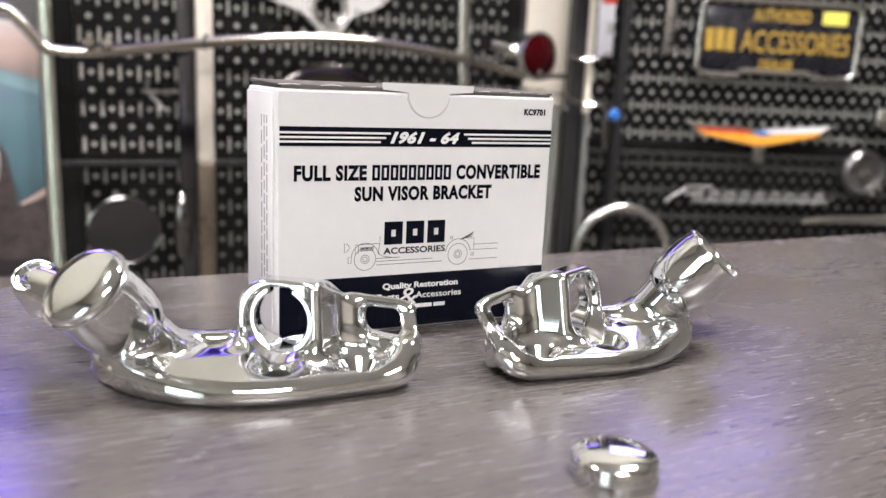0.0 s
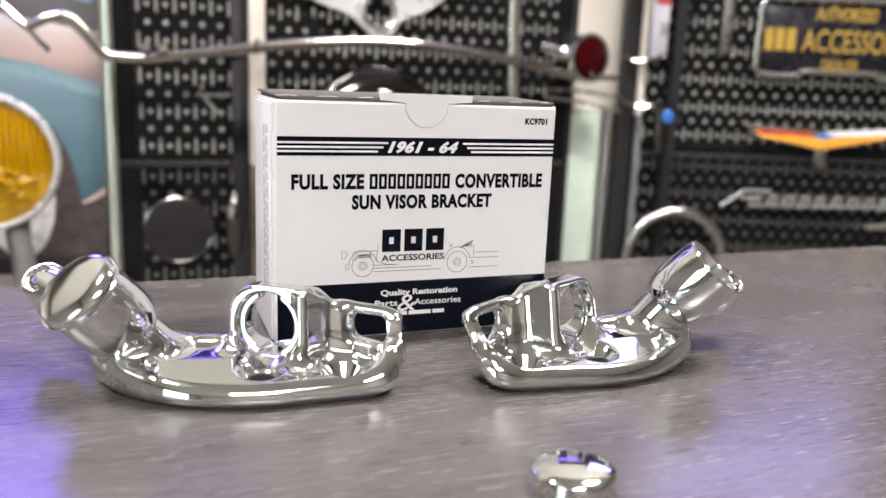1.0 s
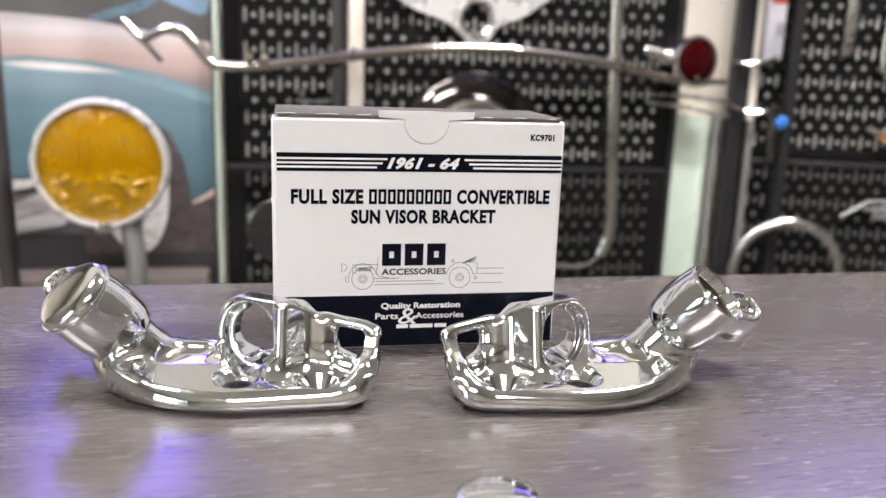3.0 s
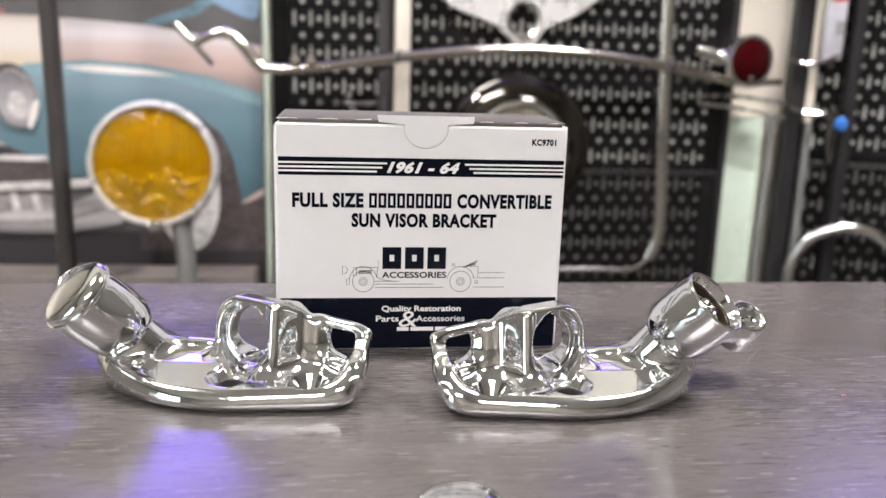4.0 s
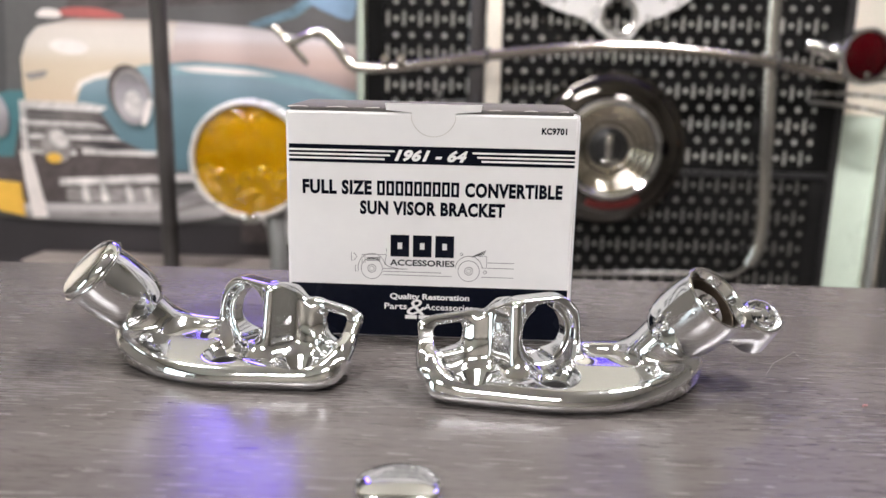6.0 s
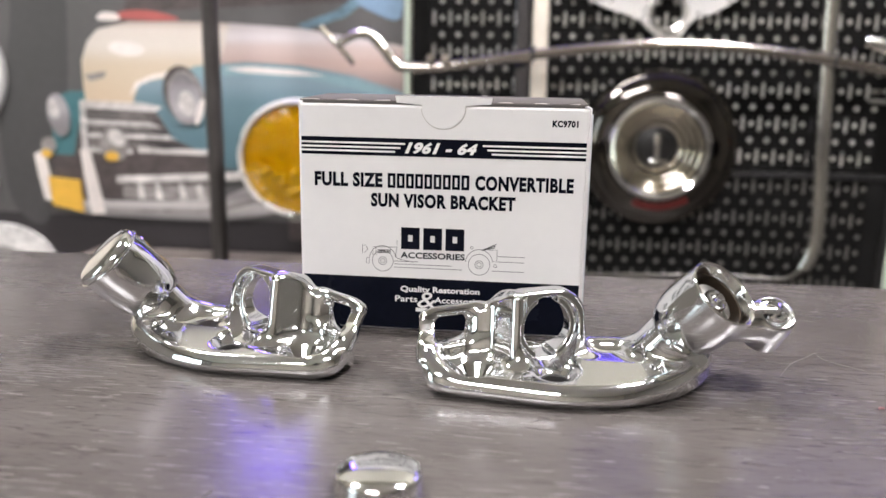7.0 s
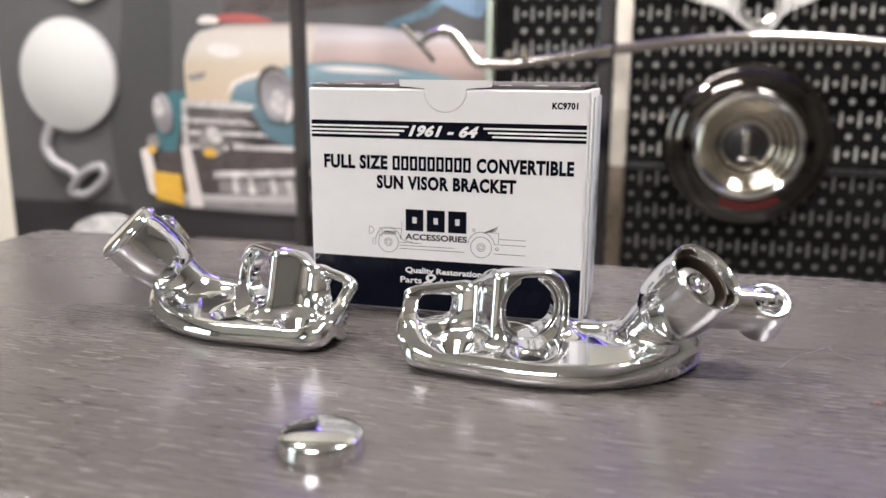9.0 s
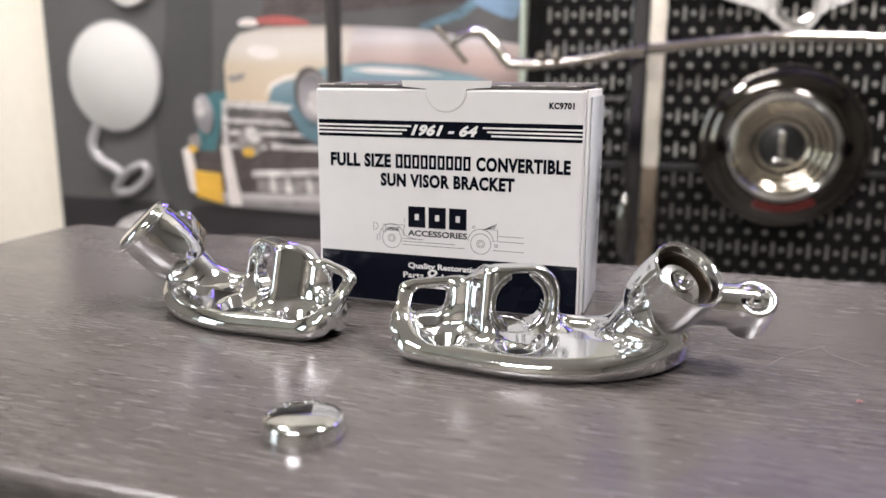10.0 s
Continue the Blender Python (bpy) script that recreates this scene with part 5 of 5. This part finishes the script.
def winged_emblem():
    t = thing("winged_emblem", 0.219, 0.862, 0.197, "bright chrome winged emblem with a round opening", "emblem")
    outer = [(-0.170, 0.075), (-0.132, 0.036), (-0.096, 0.012), (-0.044, -0.006), (-0.018, -0.026), (0.0, -0.036), (0.020, -0.032), (0.036, -0.010), (0.068, 0.004), (0.100, 0.024), (0.130, 0.050), (0.150, 0.080), (0.06, 0.060), (0, 0.075), (-0.06, 0.060)]
    line = [(v.x, v.y) for v in smooth_line([(a, b, 0) for a, b in outer], 5, True)]
    bm = bmesh.new()
    hole = oval(0.002, 0.002, 0.0205, 0.0205, 28)
    rings = []
    for o in (line, hole):
        vs = [bm.verts.new((a, 0, b)) for a, b in o]
        rings += [bm.edges.new((vs[i], vs[(i + 1) % len(vs)])) for i in range(len(vs))]
    bmesh.ops.triangle_fill(bm, use_beauty=True, edges=rings)
    up = bmesh.ops.extrude_face_region(bm, geom=bm.faces[:])
    bmesh.ops.translate(bm, verts=[v for v in up["geom"] if isinstance(v, bmesh.types.BMVert)], vec=(0, -0.012, 0))
    bmesh.ops.recalc_face_normals(bm, faces=bm.faces)
    part("wing_plate", bm, BRIGHT, t, sharp=30)
    part("bezel", lathe([(0.0205, 0.008), (0.0215, 0.016), (0.025, 0.017), (0.028, 0.013), (0.029, 0.010)], 40, (0, -1, 0), (0.002, 0, 0.002)), CHROME_OLD, t)
    part("shadow_rim", tube([(-0.150, 0.006, 0.035), (-0.118, 0.006, 0.012), (-0.086, 0.006, -0.026), (-0.045, 0.006, -0.044)], 0.006, 10), CHROME_DARK, t)
    part("hook", tube([(0, 0.0, 0.05), (0, 0.014, 0.05)], 0.003, 6, 1, 0), BLACK_METAL, t)
    return t


winged_emblem()


# two colours for one chrome trim: its bright and its dark reflection
TAN_REFLECTION = worn(shader("pale_reflection_trim", (0.8, 0.74, 0.64), 0.5, 0.6), 14, 0.15, 0.1, 0, (1, 1, 0.4))
BROWN_REFLECTION = worn(shader("brown_reflection_trim", (0.2, 0.16, 0.12), 0.35, 0.7), 14, 0.3, 0.1, 0, (1, 1, 0.4))


def tall_trim():
    """A flat upright chrome moulding, its reflections painted: pale above, brown below."""
    t = thing("trim_moulding", 0.044, 0.8545, -0.36, "tall flat chrome trim moulding hung on the pegboard", "trim")
    part("moulding_top", slab(-0.0115, 0.0115, -0.006, 0.004, 0.334, 0.76, 0.003, 3), TAN_REFLECTION, t)
    part("moulding_foot", slab(-0.0115, 0.0115, -0.006, 0.004, 0.0, 0.3335, 0.003, 3), BROWN_REFLECTION, t, "lower length of the same chrome, its darker reflection painted brown")
    part("side_lip", slab(-0.036, -0.012, -0.002, 0.004, 0.0, 0.76, 0.001), GLASS_GREY, t)
    return t


tall_trim()


def window_frame():
    """A tall chrome hoop with round lower corners."""
    t = thing("chrome_hoop", 0.0, 0.860, 0.0, "tall chrome window frame with rounded lower corner on the pegboard", "window frame")
    part("hoop", tube([(0.440, 0, 0.36), (0.443, 0, 0.20), (0.452, 0, 0.02), (0.459, 0, -0.09), (0.457, 0, -0.135), (0.446, 0, -0.165)], 0.0108, 14, 0.6), CHROME_OLD, t)
    part("hoop_foot", tube([(0.447, 0.001, -0.163), (0.430, 0.002, -0.178), (0.407, 0.002, -0.184), (0.36, 0.004, -0.182), (0.27, 0.004, -0.184), (0.12, 0.004, -0.19)], 0.006, 10), CHROME_DARK, t)
    part("inner_lip", tube([(0.424, 0.006, 0.36), (0.428, 0.006, 0.20), (0.436, 0.006, 0.02), (0.443, 0.006, -0.09), (0.436, 0.006, -0.14), (0.415, 0.006, -0.16)], 0.004, 8), BLACK_METAL, t)
    part("hook", tube([(0.443, 0, 0.2), (0.443, 0.014, 0.2)], 0.003, 6, 1, 0), BLACK_METAL, t)
    return t


window_frame()


def small_mirror():
    t = thing("round_mirror", -0.067, 0.862, -0.120, "small round mirror with a thin chrome rim on the pegboard", "mirror")
    part("glass", lathe([(0, 0.004), (0.045, 0.003), (0.047, 0.0), (0.046, -0.006), (0, -0.008)], 48, (0, -1, 0)), GLASS_GREY, t)
    part("rim", tube([(0.047 * math.cos(a), -0.001, 0.047 * math.sin(a)) for a in [2 * math.pi * k / 40 for k in range(40)]], 0.0018, 8, 1, 0, True), CHROME_DARK, t)
    part("hook", tube([(0, 0.004, 0), (0, 0.014, 0)], 0.004, 6, 1, 0), BLACK_METAL, t)
    return t


small_mirror()


def oval_mirror():
    t = thing("oval_lamp", 0.010, 0.858, -0.115, "narrow chrome bullet-shaped lamp shell on the pegboard", "lamp shell")
    bm = lathe([(0, 0.052), (0.006, 0.047), (0.012, 0.030), (0.0145, 0.005), (0.013, -0.025), (0.008, -0.045), (0, -0.050)], 28)
    part("shell", bm, CHROME_DARK, t)
    part("hook", tube([(0, 0.006, 0.02), (0, 0.018, 0.02)], 0.003, 6, 1, 0), BLACK_METAL, t)
    return t


oval_mirror()


def peg_hook(x, y, z, s=1.0):
    t = thing("peg_hook", x, y, z, "bent chrome peg hook pushed into the pegboard", "hook", group="peg hooks")
    part("prong", tube([(0.020 * s, 0.05, 0.002), (0.018 * s, 0.0, 0.0), (-0.030 * s, -0.012, 0.0)], 0.0024, 8), SATIN, t)
    part("stay", tube([(-0.012 * s, 0.05, 0.018), (-0.020 * s, 0.0, 0.004), (-0.006 * s, -0.012, -0.016), (0.008 * s, -0.014, -0.028)], 0.0026, 8), SATIN, t)
    return t


peg_hook(-0.016, 0.825, 0.073, 0.9)


# ---- the turned display: positions along it, depth before it ----
RD = Vector((math.cos(radians(RTURN)), math.sin(radians(RTURN)), 0))
RN = Vector((math.sin(radians(RTURN)), -math.cos(radians(RTURN)), 0))


def on_right(name, s, off, z, label, category, group=""):
    p = Vector((RX, RY, 0)) + RD * s + RN * off
    return thing(name, p.x, p.y, z, label, category, RTURN, group)


def dealer_sign():
    t = on_right("dealer_sign", 0.311, 0.022, 0.197, "black dealer sign plate with gold lettering in a chrome frame", "sign")
    plate = part("plate", slab(-0.138, 0.138, -0.002, 0.004, -0.054, 0.054, 0.006), SIGN_BLACK, t)
    out = [(-0.146, 0.0, 0.045), (-0.142, 0.0, 0.058), (-0.128, 0.0, 0.064), (0.0, 0.0, 0.0645), (0.128, 0.0, 0.064), (0.142, 0.0, 0.058), (0.147, 0.0, 0.045), (0.147, 0.0, -0.04), (0.142, 0.0, -0.055), (0.128, 0.0, -0.061), (0.070, 0.0, -0.0615), (0.062, 0.0, -0.054),
           (0.0, 0.0, -0.055), (-0.062, 0.0, -0.054), (-0.072, 0.0, -0.0615), (-0.128, 0.0, -0.061), (-0.142, 0.0, -0.055), (-0.147, 0.0, -0.04)]
    part("sign_frame", tube(out, 0.0058, 12, 0.8, 4, True), CHROME_OLD, t)
    lettering("sign_text", "AUTHORIZED", -0.054, 0.052, 0.031, 0.052, -0.0022, GOLD, plate, 0.02)
    for x0 in (-0.137, -0.118, -0.099):
        part("sign_block", slab(x0, x0 + 0.015, -0.0026, -0.002, -0.021, 0.016), GOLD, plate)
    lettering("sign_text", "ACCESSORIES", -0.072, 0.130, -0.021, 0.016, -0.0022, GOLD, plate, 0.008)
    lettering("sign_text", "DEALER", -0.034, 0.030, -0.050, -0.033, -0.0022, GOLD, plate, 0.02)
    part("sticker", slab(0.074, 0.120, -0.0026, -0.002, 0.031, 0.053), YELLOW, plate, "small yellow sticker")
    for x in (-0.07, 0.07):
        part("bolt", lathe([(0, 0.006), (0.004, 0.005), (0.006, 0.0), (0, 0)], 14, (0, -1, 0), (x, -0.004, -0.054)), CHROME_OLD, t)
        part("mount", slab(x - 0.004, x + 0.004, 0.004, 0.0095, -0.005, 0.005), BLACK_METAL, t)
    return t


dealer_sign()


def wing_badge():
    t = on_right("wing_badge", 0.297, 0.022, 0.040, "flat chevron badge of red, white and orange enamel", "badge")
    part("badge_plate", prism([(-0.148, 0.016), (-0.112, -0.011), (-0.002, -0.030), (0.110, -0.010), (0.144, 0.017), (0.10, 0.013), (0.0, 0.004), (-0.10, 0.010)], -0.001, 0.004, bevel=0.0008), CHROME_OLD, t)
    part("orange_field", prism([(-0.122, 0.000), (-0.104, -0.010), (-0.002, -0.027), (0.104, -0.008), (0.118, 0.001), (0.06, -0.003), (0.0, -0.009), (-0.06, -0.003)], -0.0022, 0), ORANGE, t)
    part("red_field", prism([(-0.122, 0.004), (-0.110, -0.004), (-0.02, -0.006), (-0.02, 0.002)], -0.0024, 0), RED_PAINT, t)
    part("white_field", prism([(0.0, 0.003), (0.02, -0.005), (0.115, 0.001), (0.132, 0.013)], -0.0024, 0), PRINT_WHITE, t)
    part("blue_mark", prism([(-0.016, -0.004), (0.0, -0.010), (0.022, -0.006), (0.004, 0.002)], -0.0028, 0), BLUE_PAINT, t)
    part("post", slab(-0.008, 0.012, 0.0, 0.010, -0.058, -0.02, 0.002), SATIN, t)
    return t


wing_badge()


def script_emblem():
    """A slanted chrome name script, kept as plain strokes."""
    t = on_right("script_emblem", 0.290, 0.018, -0.078, "slim slanted chrome script emblem on the pegboard", "emblem")
    part("stroke", tube([(-0.155, 0, -0.014), (-0.128, 0, 0.004), (-0.112, 0, 0.013), (-0.070, 0, 0.013)], 0.0034, 8), GREY_METAL, t)
    part("stroke", tube([(-0.120, 0, 0.000), (-0.086, 0, 0.001)], 0.0030, 8, 1, 0), GREY_METAL, t)
    for k in range(9):
        x = -0.105 + k * 0.029
        part("stroke", tube([(x, 0, -0.012), (x + 0.012, 0, 0.006), (x + 0.020, 0, -0.002), (x + 0.010, 0, -0.012)], 0.0030, 8, 1, 5), GREY_METAL, t)
    part("underline", tube([(-0.10, 0.002, -0.014), (0.02, 0.002, -0.013), (0.158, 0.002, -0.008)], 0.0026, 8), GREY_METAL, t)
    part("mount", slab(-0.01, 0.01, 0.0, 0.006, -0.012, 0.0), BLACK_METAL, t)
    return t


script_emblem()


DIAL_METAL = worn(shader("dull_dial_metal", (0.16, 0.155, 0.15), 0.35, 0.7), 40, 0.15, 0.1)


def gauge_bezel():
    t = on_right("round_gauge", 0.507, 0.014, -0.030, "dull round dial with stepped metal rings", "gauge")
    part("case", lathe([(0, 0.010), (0.012, 0.010), (0.014, 0.006), (0.026, 0.007), (0.029, 0.014), (0.036, 0.016), (0.042, 0.010), (0.042, 0), (0, 0)], 48, (0, -1, 0)), DIAL_METAL, t)
    part("knob", lathe([(0, 0.016), (0.006, 0.015), (0.008, 0.010), (0, 0.010)], 20, (0, -1, 0)), SATIN, t)
    for x, z in ((0.014, -0.036), (0.028, -0.026)):
        part("stud", lathe([(0, 0.024), (0.005, 0.022), (0.007, 0.014), (0, 0.014)], 14, (0, -1, 0), (x, 0, z)), CHROME_OLD, t)
    return t


gauge_bezel()


def trim_blade():
    t = on_right("trim_spear", 0.470, 0.045, -0.114, "pointed chrome trim spear on a bracket", "trim")
    part("blade", tube([(-0.085, 0, -0.006), (-0.04, 0, -0.001), (0.04, 0, 0.001), (0.09, 0, 0.002)], (0.004, 0.011), 12, 0.6), CHROME_OLD, t)
    part("knee", tube([(0.078, 0, 0.004), (0.10, 0.004, 0.018), (0.108, 0.012, 0.050), (0.108, 0.038, 0.060)], 0.008, 10), CHROME_OLD, t)
    return t


trim_blade()


def chrome_handle():
    t = on_right("door_handle", 0.520, 0.04, 0.072, "blocky chrome door handle with a round stud", "handle")
    part("block", slab(-0.024, 0.040, -0.012, 0.014, -0.018, 0.018, 0.006, 3), CHROME_OLD, t)
    part("stud", lathe([(0, 0.006), (0.005, 0.005), (0.006, 0), (0, 0)], 16, (0, -1, 0), (-0.012, -0.0125, -0.006)), CHROME, t)
    part("pin", slab(-0.004, 0.004, 0.014, 0.029, -0.004, 0.004), BLACK_METAL, t)
    return t


chrome_handle()


def trim_ring():
    t = on_right("wheel_trim_ring", 0.050, 0.05, -0.1845, "polished chrome wheel trim ring standing behind the table", "trim ring")
    r = 0.083
    part("band", tube([(r * math.cos(a), 0, r * math.sin(a)) for a in [2 * math.pi * k / 64 for k in range(64)]], 0.0088, 14, 0.8, 0, True), CHROME_OLD, t)
    part("hook", tube([(0, 0.0, r - 0.008), (0, 0.038, r + 0.002)], 0.003, 6, 1, 0), BLACK_METAL, t)
    return t


trim_ring()


PACK_CARD = worn(shader("dull_pack_card", (0.42, 0.41, 0.44), 0.5), 30, 0.15, 0.1)


def hang_pack():
    t = on_right("hanging_pack", -0.012, 0.040, 0.205, "white blister card with a pink header hung on a hook", "package")
    part("card", slab(-0.012, 0.017, -0.001, 0.001, -0.050, 0.080, 0.0004), PACK_CARD, t)
    part("header", slab(-0.006, 0.017, -0.0016, -0.001, 0.036, 0.075), RED_PAINT, t, "pink-red header")
    part("dark_label", slab(0.004, 0.017, -0.0016, -0.001, -0.014, 0.006), GREY_METAL, t)
    part("hook", tube([(0, -0.012, 0.082), (0, 0.0, 0.080), (0, 0.029, 0.080)], 0.002, 6), BLACK_METAL, t)
    return t


hang_pack()


def hose_end():
    t = on_right("mirror_arm", -0.010, 0.038, 0.060, "bent chrome mirror arm with a blue cap", "mirror arm")
    part("arm", tube([(-0.055, 0, 0.094), (-0.040, 0, 0.088), (-0.014, 0, 0.090), (0.012, 0, 0.102), (0.022, 0.01, 0.110)], (0.0046, 0.003), 10), CHROME_DARK, t)
    part("second_arm", tube([(-0.052, 0, 0.022), (-0.030, 0, 0.014), (0.0, 0, 0.012), (0.016, 0, 0.002)], 0.0034, 10), CHROME_DARK, t)
    part("cap", lathe([(0, 0.012), (0.008, 0.010), (0.012, 0.0), (0.010, -0.012), (0, -0.014)], 20, (0, -1, 0), (0.026, -0.004, -0.002)), BLUE_PAINT, t, "blue plastic cap")
    part("stem", tube([(0.014, 0, 0.022), (0.018, 0, 0.0), (0.016, 0, -0.030), (0.018, 0, -0.060)], (0.010, 0.005), 10), CHROME_DARK, t)
    part("clip", slab(-0.004, 0.004, 0.0, 0.028, 0.086, 0.094), BLACK_METAL, t)
    return t


hose_end()


def flat_trim():
    t = on_right("trim_strip", 0.110, 0.018, 0.21, "short upright pale trim strip on the pegboard", "trim")
    part("strip", slab(-0.008, 0.008, -0.003, 0.003, -0.045, 0.10, 0.002), SATIN, t)
    part("mount", slab(-0.003, 0.003, 0.003, 0.006, 0.0, 0.01), BLACK_METAL, t)
    return t


flat_trim()


# ---- violet light above the displays ----
def led_strip(x0, x1, y, z, h, label, light=LED, deep=0.0, core=None):
    t = thing("led_strip", (x0 + x1) / 2, y, z, label, "led light", group="violet led lights")
    w = (x1 - x0) / 2
    part("channel", slab(-w, w, 0.0, 0.012, -h / 2, h / 2, 0.001), GREY_METAL, t)
    part("diffuser", slab(-w + 0.004, w - 0.004, -0.003 - deep, -0.0002, -h / 2 + 0.003, h / 2 - 0.003), light, t)
    if core:
        part("light_line", slab(-w + 0.006, w - 0.006, -0.0045 - deep, -0.0032 - deep, -0.0025, 0.0025), core, t, "bright line of light")
    part("fixing", slab(-0.02, 0.02, 0.012, BACK_Y - y, -0.006, 0.006), BLACK_METAL, t)
    return t


led_strip(-0.46, -0.20, 0.85, 0.52, 0.28, "violet led light panel above the poster")
led_strip(-0.15, 0.62, 0.815, 0.50, 0.035, "slim violet led strip above the pegboard", LED_THIN, 0.03, LED_CORE)
led_strip(0.66, 1.30, 0.72, 0.62, 0.24, "lavender led light above the turned display", LED_BRIGHT)
